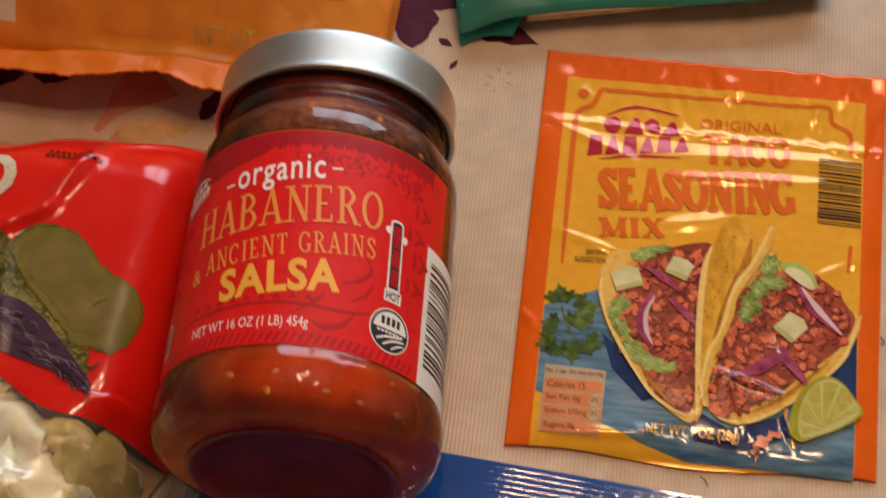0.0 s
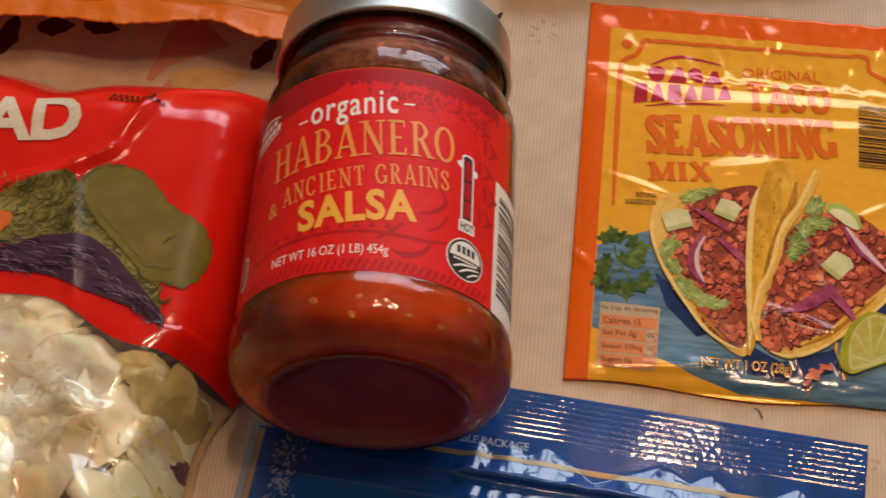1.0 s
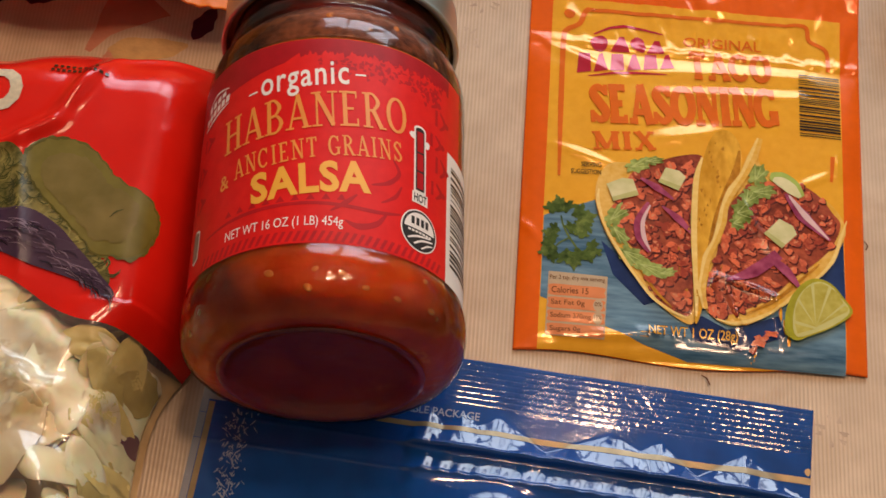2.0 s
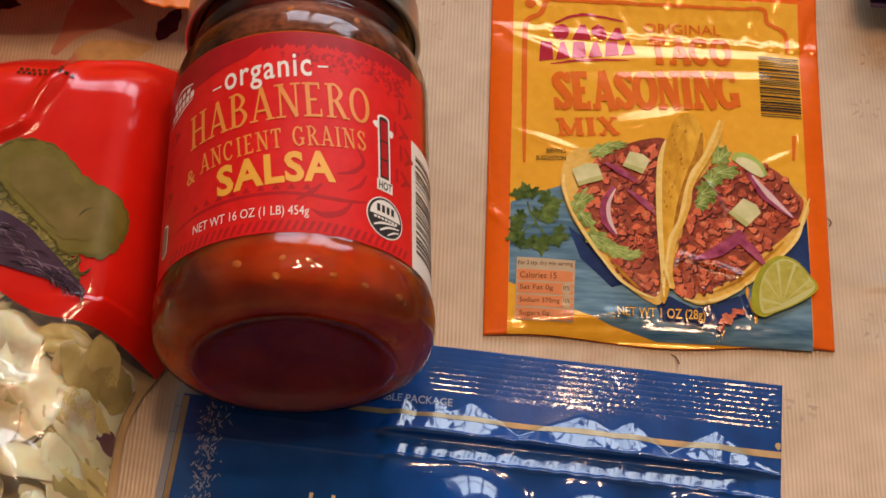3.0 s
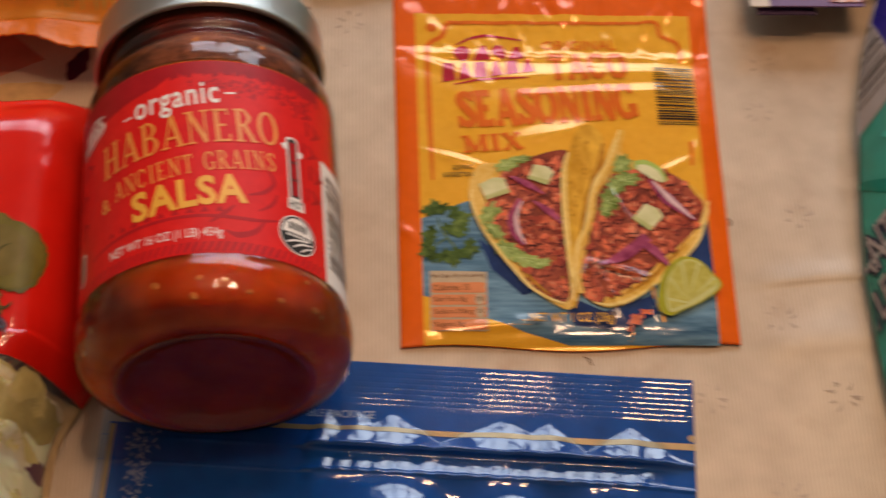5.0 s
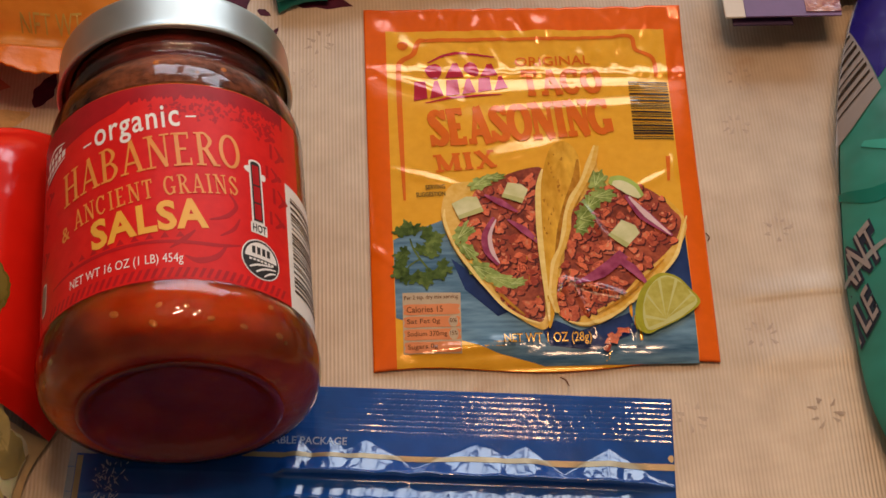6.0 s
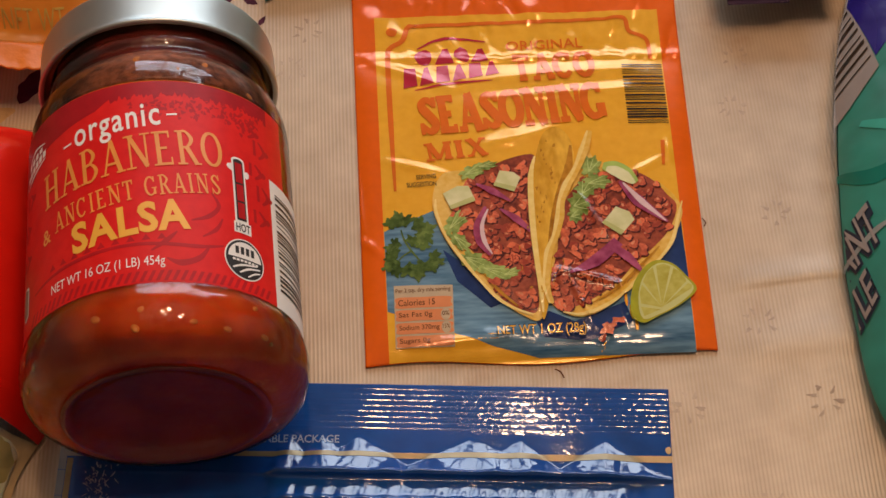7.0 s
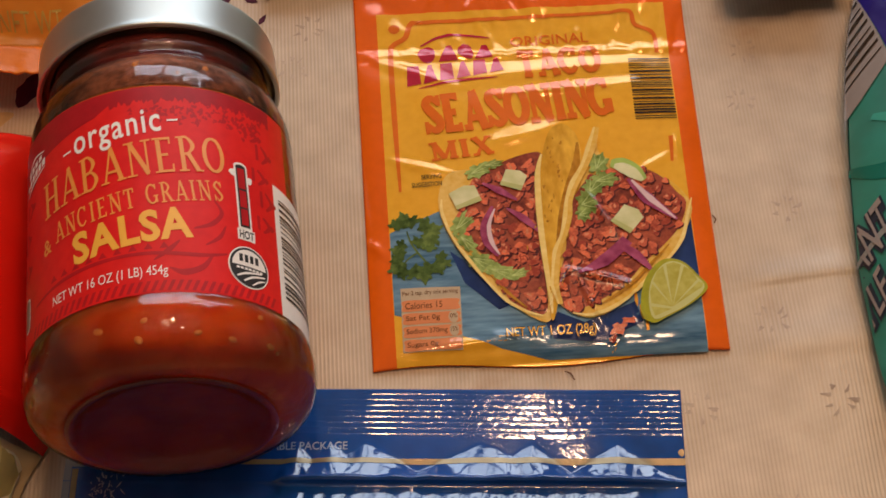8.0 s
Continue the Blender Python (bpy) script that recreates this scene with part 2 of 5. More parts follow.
    "red_bag": mat("red_film", (0.70, 0.012, 0.006), 0.14, vary=0.08, scale=60, second=(0.74, 0.018, 0.009), bump=0.03, bump_scale=300, bump2=0.08, bump2_scale=45),
    "film": clear("salad_film", rough=0.11, ior=1.70, bump=0.12, bump_scale=40, haze=0.06),
    "cabbage": mat("white_cabbage", (0.94, 0.74, 0.42), 0.42, vary=0.20, scale=40, second=(0.98, 0.90, 0.68), island=0.25, subsurf=0.4, depth=0.004, bump=0.2, bump_scale=120, each=True),
    "cabbage_green": mat("green_cabbage", (0.66, 0.55, 0.18), 0.42, vary=0.3, scale=90, second=(0.84, 0.74, 0.32), island=0.3, bump=0.3, bump_scale=120, each=True),
    "cabbage_purple": mat("red_cabbage", (0.17, 0.016, 0.085), 0.4, vary=0.4, scale=120, second=(0.38, 0.05, 0.19), island=0.3, bump=0.3, each=True),
    # darker orange-brown than the leaves: shade of the gaps put into the colour
    "salad_bed": mat("shredded_bed", (0.72, 0.44, 0.16), 0.45, vary=0.5, scale=40, second=(0.92, 0.72, 0.40), bump=0.4, bump_scale=90),
    "olive": mat("gherkin_print", (0.150, 0.122, 0.018), 0.25, vary=0.15, scale=130, second=(0.20, 0.165, 0.030), bump2=0.08),
    "olive_light": mat("gherkin_flesh", (0.185, 0.145, 0.030), 0.25, vary=0.25, scale=90, second=(0.25, 0.185, 0.055)),
    "olive_rim": mat("gherkin_rim", (0.11, 0.098, 0.014), 0.25, vary=0.3, scale=200),
    "herb": mat("herb_print", (0.10, 0.11, 0.022), 0.25, vary=0.6, scale=500, second=(0.27, 0.22, 0.06)),
    "herb_dark": mat("herb_dark", (0.050, 0.058, 0.012), 0.25, vary=0.4, scale=500, second=(0.10, 0.10, 0.025)),
    "herb_pale": mat("herb_pale", (0.22, 0.20, 0.045), 0.25, vary=0.3, scale=500, second=(0.34, 0.29, 0.08)),
    "beet_pale": mat("pale_shreds", (0.12, 0.075, 0.11), 0.25, vary=0.4, scale=600, second=(0.24, 0.16, 0.22)),
    "beet": mat("purple_shreds", (0.012, 0.005, 0.014), 0.25, vary=0.5, scale=600, second=(0.055, 0.025, 0.050), stretch=(0.4, 1.6, 1), island=0.4),
    "carrot": mat("carrot_print", (0.62, 0.14, 0.02), 0.25, vary=0.2, scale=300),
    "bag_cream": mat("cream_letter", (0.66, 0.58, 0.42), 0.25, vary=0.15, scale=700),
    # orange bag
    "orange_bag": mat("orange_bag_film", (0.72, 0.19, 0.012), 0.33, vary=0.25, scale=60, second=(0.80, 0.30, 0.03), bump=0.08, bump_scale=300, bump2=0.3, bump2_scale=55),
    "orange_seam": mat("orange_seam", (0.78, 0.20, 0.012), 0.36, vary=0.08, scale=80, bump=0.2, bump_scale=300, bump2=0.3, bump2_scale=60),
    "bag_yellow": mat("bag_picture_yellow", (0.62, 0.36, 0.05), 0.3, vary=0.3, scale=90, second=(0.72, 0.50, 0.12)),
    "bag_white": mat("bag_white_print", (0.62, 0.52, 0.40), 0.35, vary=0.1, scale=90),
    # teal things
    "outline": mat("dark_outline", (0.022, 0.032, 0.055), 0.3, vary=0.2, scale=60),
    "teal": mat("teal_film", (0.045, 0.185, 0.145), 0.40, vary=0.12, scale=40, second=(0.024, 0.30, 0.22), bump=0.05, bump2=0.25, bump2_scale=45),
    "teal_light": mat("teal_swirl", (0.05, 0.36, 0.28), 0.28, vary=0.15, scale=60, bump2=0.25, bump2_scale=45),
    "teal_deep": mat("teal_deep", (0.006, 0.17, 0.125), 0.28, vary=0.15, scale=60, bump2=0.25, bump2_scale=45),
    "bag_grey": mat("grey_print", (0.24, 0.25, 0.23), 0.4, vary=0.25, scale=200),
    "navy_bag": mat("navy_film", (0.020, 0.012, 0.16), 0.26, vary=0.2, scale=60, bump2=0.25, bump2_scale=45),
    "code_white": mat("code_white", (0.30, 0.26, 0.24), 0.35, vary=0.08, scale=150),
    "kraft": mat("cream_paper", (0.58, 0.46, 0.29), 0.7, vary=0.12, scale=150, bump=0.2),
    "purple": mat("purple_card", (0.16, 0.075, 0.20), 0.45, vary=0.10, scale=90, bump=0.1),
    "purple_dark": mat("dark_purple_card", (0.05, 0.02, 0.07), 0.5, vary=0.15, scale=90),
    "card_white": mat("white_card", (0.66, 0.58, 0.48), 0.5, vary=0.05, scale=90),
    "pink_foil": mat("pink_print", (0.50, 0.14, 0.20), 0.2, vary=0.5, scale=350, second=(0.75, 0.42, 0.30), bump=0.5, bump_scale=300),
}


# ---- mesh helpers ----
def thing(name, label, category, at=None, group="", kind=""):
    ob = new(name)
    ob.empty_display_size = 0.02
    if at is not None:
        ob.matrix_world = at
    return tagged(ob, label, category, group, kind)


def finish(bm, name, material, smooth=True):
    me = bpy.data.meshes.new(name)
    bmesh.ops.recalc_face_normals(bm, faces=bm.faces[:])
    bm.to_mesh(me)
    bm.free()
    me.materials.append(M[material])
    if smooth:
        me.polygons.foreach_set("use_smooth", [True] * len(me.polygons))
    return me


def part(name, bm, material, parent, label="", smooth=True):
    ob = new(name, finish(bm, name, material, smooth))
    ob.parent = parent
    return tagged(ob, label)


def sheet(fn, us, vs):
    """A grid of quads through fn(u, v)."""
    bm = bmesh.new()
    rows = [[bm.verts.new(fn(u, v)) for u in us] for v in vs]
    for r, s in zip(rows, rows[1:]):
        for i in range(len(us) - 1):
            bm.faces.new((r[i], r[i + 1], s[i + 1], s[i]))
    return bm


def thick(bm, t):
    """Gives a sheet a back side, t below it."""
    top = bm.faces[:]
    made = bmesh.ops.extrude_face_region(bm, geom=top)["geom"]
    bmesh.ops.translate(bm, vec=(0, 0, -t), verts=[g for g in made if isinstance(g, bmesh.types.BMVert)])
    return bm


def span(a, b, n):
    return [a + (b - a) * i / n for i in range(n + 1)]


def smooth_line(pts, n=8, closed=False):
    """A smooth line through a few points."""
    P = [Vector(p) for p in pts]
    out, k = [], len(P)
    for i in range(k if closed else k - 1):
        p0 = P[(i - 1) % k] if closed or i else P[i]
        p1, p2 = P[i], P[(i + 1) % k]
        p3 = P[(i + 2) % k] if closed or i + 2 < k else p2
        for j in range(n):
            t = j / n
            out.append(0.5 * (2 * p1 + (p2 - p0) * t + (2 * p0 - 5 * p1 + 4 * p2 - p3) * t * t + (3 * p1 - p0 - 3 * p2 + p3) * t ** 3))
    return out if closed else out + [P[-1]]


def flat(*polys, stagger=0.0):
    """Flat polygons in one bmesh, each a list of 2D points."""
    bm = bmesh.new()
    for k, pts in enumerate(polys):
        f = bm.faces.new([bm.verts.new((p[0], p[1], stagger * (1 + k % 7))) for p in pts])
        f.normal_update()
        if f.normal.z < 0:
            f.normal_flip()
    bmesh.ops.triangulate(bm, faces=bm.faces[:])
    return bm


def box2(x0, y0, x1, y1):
    return [(x0, y0), (x1, y0), (x1, y1), (x0, y1)]


def blob(cx, cy, rx, ry, turn=0.0, lobes=5, wob=0.15, n=36, seed=0):
    """A rounded, uneven outline."""
    rnd = random.Random(seed)
    ph, ph2 = rnd.uniform(0, 6.28), rnd.uniform(0, 6.28)
    c, s = math.cos(radians(turn)), math.sin(radians(turn))
    out = []
    for i in range(n):
        a = 2 * math.pi * i / n
        k = 1 + wob * math.sin(lobes * a + ph) + 0.5 * wob * math.sin((2 * lobes + 1) * a + ph2)
        x, y = rx * k * math.cos(a), ry * k * math.sin(a)
        out.append((cx + c * x - s * y, cy + s * x + c * y))
    return out


def ribbon(pts, widths, n=8):
    """A band of changing width along a smooth line."""
    line = smooth_line(pts, n)
    left, right = [], []
    for i, p in enumerate(line):
        d = (line[min(i + 1, len(line) - 1)] - line[max(i - 1, 0)]).normalized()
        f = i / (len(line) - 1) * (len(widths) - 1)
        k = min(int(f), len(widths) - 2)
        w = (widths[k] + (widths[k + 1] - widths[k]) * (f - k)) / 2
        left.append((p.x - d.y * w, p.y + d.x * w))
        right.append((p.x + d.y * w, p.y - d.x * w))
    return left + right[::-1]


def cut(bm, step):
    """Cuts flat work into cells, so that it can be laid on a curved surface."""
    for axis in (0, 1):
        vals = [v.co[axis] for v in bm.verts]
        k0, k1 = math.ceil(min(vals) / step), math.floor(max(vals) / step)
        for k in range(k0, k1 + 1):
            co, no = [0, 0, 0], [0, 0, 0]
            co[axis], no[axis] = k * step, 1
            bmesh.ops.bisect_plane(bm, geom=bm.verts[:] + bm.edges[:] + bm.faces[:], dist=1e-7, plane_co=co, plane_no=no)
    return bm


def lay(bm, fn, step=0.0015):
    cut(bm, step)
    for v in bm.verts:
        v.co = fn(v.co.x, v.co.y, v.co.z) if v.co.z else fn(v.co.x, v.co.y)
    return bm


def words(body, w, h, x=0.0, y=0.0, turn=0.0, bold=0.0, slant=0.0, arch=0.0, space=1.0):
    """A line of lettering in the built-in font, w wide and h high, its lower left corner at (x, y)."""
    cu = bpy.data.curves.new("letters", "FONT")
    cu.body, cu.offset, cu.resolution_u, cu.shear, cu.space_character = body, bold, 3, slant, space
    ob = new("letters", cu)
    bpy.context.view_layer.update()
    me = bpy.data.meshes.new_from_object(ob)
    bpy.data.objects.remove(ob)
    bm = bmesh.new()
    bm.from_mesh(me)
    bpy.data.meshes.remove(me)
    xs, ys = [v.co.x for v in bm.verts], [v.co.y for v in bm.verts]
    kx, ky = w / (max(xs) - min(xs)), h / (max(ys) - min(ys))
    c, s = math.cos(radians(turn)), math.sin(radians(turn))
    x0, y0 = min(xs), min(ys)
    for v in bm.verts:
        px, py = (v.co.x - x0) * kx, (v.co.y - y0) * ky
        py += arch * (1 - (2 * px / w - 1) ** 2)
        v.co = (x + c * px - s * py, y + s * px + c * py, 0)
    return bm


def bar(a, b, w):
    """A straight stroke of width w from a to b."""
    d = (Vector(b) - Vector(a)).normalized() * (w / 2)
    return [(a[0] - d.y, a[1] + d.x), (a[0] + d.y, a[1] - d.x), (b[0] + d.y, b[1] - d.x), (b[0] - d.y, b[1] + d.x)]


def glyph(ch, T, t, f):
    """A roman capital in a box of height 1: its width and strokes; T, t: thick and thin strokes, f: the foot's height."""
    def foot(x, y, w=0.34):
        return box2(x - w / 2, 0 if y == 0 else 1 - f, x + w / 2, f if y == 0 else 1)
    def stem(x, w):
        return box2(x - w / 2, 0, x + w / 2, 1)
    def bowl(y0, y1, x1):
        m = (y0 + y1) / 2
        return ribbon([(0.17, y1 - t / 2), (x1 - 0.18, y1 - t / 2), (x1, m), (x1 - 0.18, y0 + t / 2), (0.17, y0 + t / 2)], [t, t, T, t, t], 6)
    ring = [(0.40 + 0.32 * math.sin(a), 0.5 + (0.5 - t / 2) * math.cos(a)) for a in span(0, 2 * math.pi, 16)]
    ring_w = [t + (T - t) * abs(math.sin(a)) for a in span(0, 2 * math.pi, 16)]
    if ch == "H":
        return 0.86, [stem(0.18, T), stem(0.68, T), box2(0.18, 0.5 - t / 2, 0.68, 0.5 + t / 2), foot(0.18, 0), foot(0.18, 1), foot(0.68, 0), foot(0.68, 1)]
    if ch == "A":
        return 0.86, [bar((0.13, 0), (0.42, 1), t), bar((0.42, 1), (0.72, 0), T), box2(0.22, 0.30 - t / 2, 0.64, 0.30 + t / 2), foot(0.13, 0, 0.30), foot(0.72, 0, 0.32)]
    if ch in "BR":
        more = [bowl(0.0, 0.54, 0.62), foot(0.17, 0)] if ch == "B" else [bar((0.36, 0.52), (0.66, 0.02), T), foot(0.17, 0), foot(0.70, 0, 0.26)]
        return 0.80 if ch == "R" else 0.74, [stem(0.17, T), bowl(0.48, 1.0, 0.56), foot(0.17, 1)] + more
    if ch == "N":
        return 0.90, [stem(0.17, t), bar((0.17, 0.98), (0.72, 0.02), T), stem(0.72, t), foot(0.17, 0), foot(0.15, 1), foot(0.72, 1)]
    if ch == "E":
        return 0.74, [stem(0.18, T), box2(0.1, 1 - t, 0.60, 1), box2(0.18, 0.5 - t / 2, 0.48, 0.5 + t / 2), box2(0.1, 0, 0.64, t), box2(0.60 - t * 0.8, 0.80, 0.60, 1), box2(0.64 - t * 0.8, 0, 0.64, 0.22), foot(0.17, 1), foot(0.17, 0)]
    if ch == "O":
        return 0.84, [ribbon(ring, ring_w, 2)]
    if ch in "CG":
        turns = span(radians(52), radians(-232), 14)
        out = [ribbon([(0.40 + 0.32 * math.sin(a), 0.5 + (0.5 - t / 2) * math.cos(a)) for a in turns], [t + (T - t) * abs(math.sin(a)) * (1 if math.sin(a) < 0 else 0.4) for a in turns], 2), box2(0.66 - t * 0.6, 0.70, 0.66 + t * 0.4, 0.97)]
        if ch == "G":
            out += [box2(0.66 - T / 2, 0.06, 0.66 + T / 2, 0.42), box2(0.48, 0.42 - f, 0.80, 0.42)]
        return 0.84, out
    if ch == "I":
        return 0.44, [stem(0.21, T), foot(0.21, 0), foot(0.21, 1)]
    if ch == "T":
        return 0.78, [stem(0.37, T), box2(0.04, 1 - t, 0.70, 1), box2(0.04, 0.76, 0.04 + t, 1), box2(0.70 - t, 0.76, 0.70, 1), foot(0.37, 0)]
    if ch == "S":
        return 0.72, [ribbon([(0.57, 0.78), (0.36, 1 - t / 2), (0.14, 0.76), (0.36, 0.51), (0.58, 0.25), (0.36, t / 2), (0.12, 0.22)], [t, t, T, T, T, t, t], 6), box2(0.57 - t * 0.3, 0.70, 0.57 + t * 0.6, 0.98), box2(0.11 - t * 0.6, 0.02, 0.11 + t * 0.3, 0.32)]
    if ch == "M":
        return 1.10, [stem(0.17, t), bar((0.17, 0.98), (0.53, 0.06), T), bar((0.53, 0.06), (0.90, 0.98), t), stem(0.90, T), foot(0.17, 0), foot(0.15, 1), foot(0.90, 0), foot(0.92, 1)]
    if ch == "X":
        return 0.86, [bar((0.15, 1), (0.70, 0), T), bar((0.68, 1), (0.14, 0), t), foot(0.15, 0, 0.28), foot(0.70, 0, 0.30), foot(0.15, 1, 0.30), foot(0.68, 1, 0.28)]
    return 0.42, []


def roman(body, w, h, x=0.0, y=0.0, turn=0.0, thick=0.16, thin=0.07, foot=0.05, gap=0.06, arch=0.0):
    """A line of seriffed capitals, w wide and h high, its lower left corner at (x, y)."""
    shapes, at = [], 0.0
    for ch in body:
        wide, strokes = glyph(ch, thick, thin, foot)
        shapes += [[(at + px, py) for px, py in s] for s in strokes]
        at += wide + gap
    k = w / (at - gap)
    c, s = math.cos(radians(turn)), math.sin(radians(turn))
    out = []
    for sh in shapes:
        q = []
        for px, py in sh:
            px, py = px * k, py * h + arch * (1 - (2 * px * k / w - 1) ** 2)
            q.append((x + c * px - s * py, y + s * px + c * py))
        out.append(q)
    return flat(*out, stagger=0.000012)


def rounded(pts, times=2):
    """Cuts the corners of a line, so that it runs round."""
    for _ in range(times):
        out = [pts[0]]
        for a, b in zip(pts, pts[1:]):
            out += [(a[0] * 0.75 + b[0] * 0.25, a[1] * 0.75 + b[1] * 0.25), (a[0] * 0.25 + b[0] * 0.75, a[1] * 0.25 + b[1] * 0.75)]
        pts = out + [pts[-1]]
    return pts


def lathe(profile, n=64):
    """A solid of revolution about the y axis, from (radius, place) pairs."""
    bm = bmesh.new()
    rings = []
    for r, y in profile:
        rings.append([bm.verts.new((r * math.sin(2 * math.pi * i / n), y, r * math.cos(2 * math.pi * i / n))) for i in range(n)]
                     if r > 1e-6 else [bm.verts.new((0, y, 0))])
    for a, b in zip(rings, rings[1:]):
        for i in range(n):
            j = (i + 1) % n
            if len(a) == 1:
                bm.faces.new((a[0], b[i], b[j]))
            elif len(b) == 1:
                bm.faces.new((a[i], a[j], b[0]))
            else:
                bm.faces.new((a[i], a[j], b[j], b[i]))
    return bm


def solid(x0, x1, y0, y1, z0, z1, bevel=0.0):
    bm = bmesh.new()
    bmesh.ops.create_cube(bm, size=1)
    for v in bm.verts:
        v.co = ((x0 + x1) / 2 + v.co.x * (x1 - x0), (y0 + y1) / 2 + v.co.y * (y1 - y0), (z0 + z1) / 2 + v.co.z * (z1 - z0))
    if bevel:
        bmesh.ops.bevel(bm, geom=bm.edges[:], offset=bevel, segments=2, affect="EDGES")
    return bm


def merge(*bms):
    out = bmesh.new()
    for b in bms:
        me = bpy.data.meshes.new("tmp")
        b.to_mesh(me)
        b.free()
        out.from_mesh(me)
        bpy.data.meshes.remove(me)
    return out


def ridge(x, y, a, b, width, height):
    """Height of a crease that runs from a to b."""
    dx, dy = b[0] - a[0], b[1] - a[1]
    t = max(0.0, min(1.0, ((x - a[0]) * dx + (y - a[1]) * dy) / (dx * dx + dy * dy)))
    q = ((x - a[0] - t * dx) ** 2 + (y - a[1] - t * dy) ** 2) / width ** 2
    return height * math.exp(-q) * (0.35 + 0.65 * math.sin(math.pi * min(1, max(0, t)))) if q < 9 else 0.0


def wob(x, y, s, seed=0.0):
    return noise.noise(Vector((x * s, y * s, seed)))


# ---- the room ----
def structure(name, bm, material, label, category):
    return tagged(new(name, finish(bm, name, material, False)), label, category, kind="structure")


X0, X1, Y0, FLOOR, TOP = -1.9, 2.1, -1.8, -0.75, 1.9
structure("floor", solid(X0 - 0.1, X1 + 0.1, Y0 - 0.1, NORTH + 0.1, FLOOR - 0.05, FLOOR), "wood", "brown wooden floor under the table", "floor")
structure("ceiling", solid(X0 - 0.1, X1 + 0.1, Y0 - 0.1, NORTH + 0.1, TOP, TOP + 0.05), "ceiling", "plain pale ceiling over the table", "ceiling")
# unseen wall, coloured darker so that the jar reflects less from the south
structure("wall_south", solid(X0, X1, Y0 - 0.1, Y0, FLOOR, TOP), "plaster_dark", "unseen closing wall, darkened to dim its reflections", "wall")
structure("wall_west", solid(X0 - 0.1, X0, Y0 - 0.1, NORTH + 0.1, FLOOR, TOP), "plaster", "plain beige plaster wall", "wall")
structure("wall_east", solid(X1, X1 + 0.1, Y0 - 0.1, NORTH + 0.1, FLOOR, TOP), "plaster", "plain beige plaster wall", "wall")
structure("wall_north", merge(solid(X0, WIN[0], NORTH, NORTH + 0.1, FLOOR, TOP), solid(WIN[1], X1, NORTH, NORTH + 0.1, FLOOR, TOP),
                              solid(WIN[0], WIN[1], NORTH, NORTH + 0.1, FLOOR, WIN[2]), solid(WIN[0], WIN[1], NORTH, NORTH + 0.1, WIN[3], TOP)),
          "plaster", "plain beige plaster wall with a window opening", "wall")
window = thing("window_1", "white framed window with three panes of daylight", "window", kind="structure")
for x in span(WIN[0], WIN[1], 3):
    part("mullion", solid(x - 0.035, x + 0.035, NORTH + 0.03, NORTH + 0.08, WIN[2], WIN[3], 0.004), "white_paint", window, smooth=False)
for z in (WIN[2], (WIN[2] + WIN[3]) / 2, WIN[3]):
    part("rail", solid(WIN[0], WIN[1], NORTH + 0.035, NORTH + 0.075, z - 0.02, z + 0.02, 0.004), "white_paint", window, smooth=False)

lamp_body = thing("chandelier", "brass ceiling lamp with five small warm bulbs", "ceiling lamp", pose(*LAMP_AT))
part("rod", lathe([(0.0, 0.0), (0.012, 0.0), (0.012, 0.88), (0.0, 0.88)], 16), "brass", lamp_body).rotation_euler = (radians(90), 0, 0)
for at in BULBS:
    d = at - LAMP_AT
    bm = solid(0, d.length, -0.006, 0.006, 0.075, 0.087, 0.003)
    bmesh.ops.rotate(bm, verts=bm.verts[:], matrix=Matrix.Rotation(math.atan2(d.y, d.x), 3, "Z"))
    part("arm", bm, "brass", lamp_body)
    bm = lathe([(0.0, 0.0), (0.018, 0.0), (0.014, 0.04), (0.0, 0.04)], 16)
    bmesh.ops.rotate(bm, verts=bm.verts[:], matrix=Matrix.Rotation(radians(90), 3, "X"))
    bmesh.ops.translate(bm, verts=bm.verts[:], vec=(d.x, d.y, 0.042))
    part("socket", bm, "brass", lamp_body)

table = thing("table", "wooden table under a ribbed cream cover", "table", pose(0, 0.2, FLOOR))
part("tabletop", solid(-0.95, 0.95, -0.6, 0.6, 0.715, 0.747, 0.004), "wood", table, smooth=False)
for sx in (-0.87, 0.87):
    for sy in (-0.52, 0.52):
        part("leg", solid(sx - 0.035, sx + 0.035, sy - 0.035, sy + 0.035, 0, 0.715, 0.004), "wood", table, smooth=False)


def cloth_z(x, y):
    """Flat but for the pressed folds beside the packet, steep on their south side."""
    z = 0.0
    if x > 0.1145:
        k = min(1.0, (x - 0.1145) / 0.010)
        for yy, h, north, south in ((0.0240, 0.0008, 0.0060, 0.0012), (0.0005, 0.0011, 0.0085, 0.0045)):
            d = y - yy - 0.03 * (x - 0.13)
            z += h * k * math.exp(-(d / (north if d > 0 else south)) ** 2)
        k, d = min(1.0, (x - 0.1145) / 0.036), y - 0.004
        z += 0.0040 * k * k * (3 - 2 * k) * math.exp(-(d / (0.060 if d > 0 else 0.045)) ** 2)
    if abs(x) < 0.3:
        z += 0.0003 * wob(x, y, 25)
    return z


def steps(a, lo, hi, b, coarse, fine):
    return span(a, lo, coarse)[:-1] + span(lo, hi, fine) + span(hi, b, coarse)[1:]


cover = thing("table_cover", "cream ribbed table cover with faded star and leaf prints", "tablecloth")
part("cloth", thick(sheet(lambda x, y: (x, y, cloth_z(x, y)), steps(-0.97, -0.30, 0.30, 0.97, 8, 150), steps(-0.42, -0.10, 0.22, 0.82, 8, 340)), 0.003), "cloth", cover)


def on_cloth(x, y):
    return (x, y, cloth_z(x, y) + 0.00012)


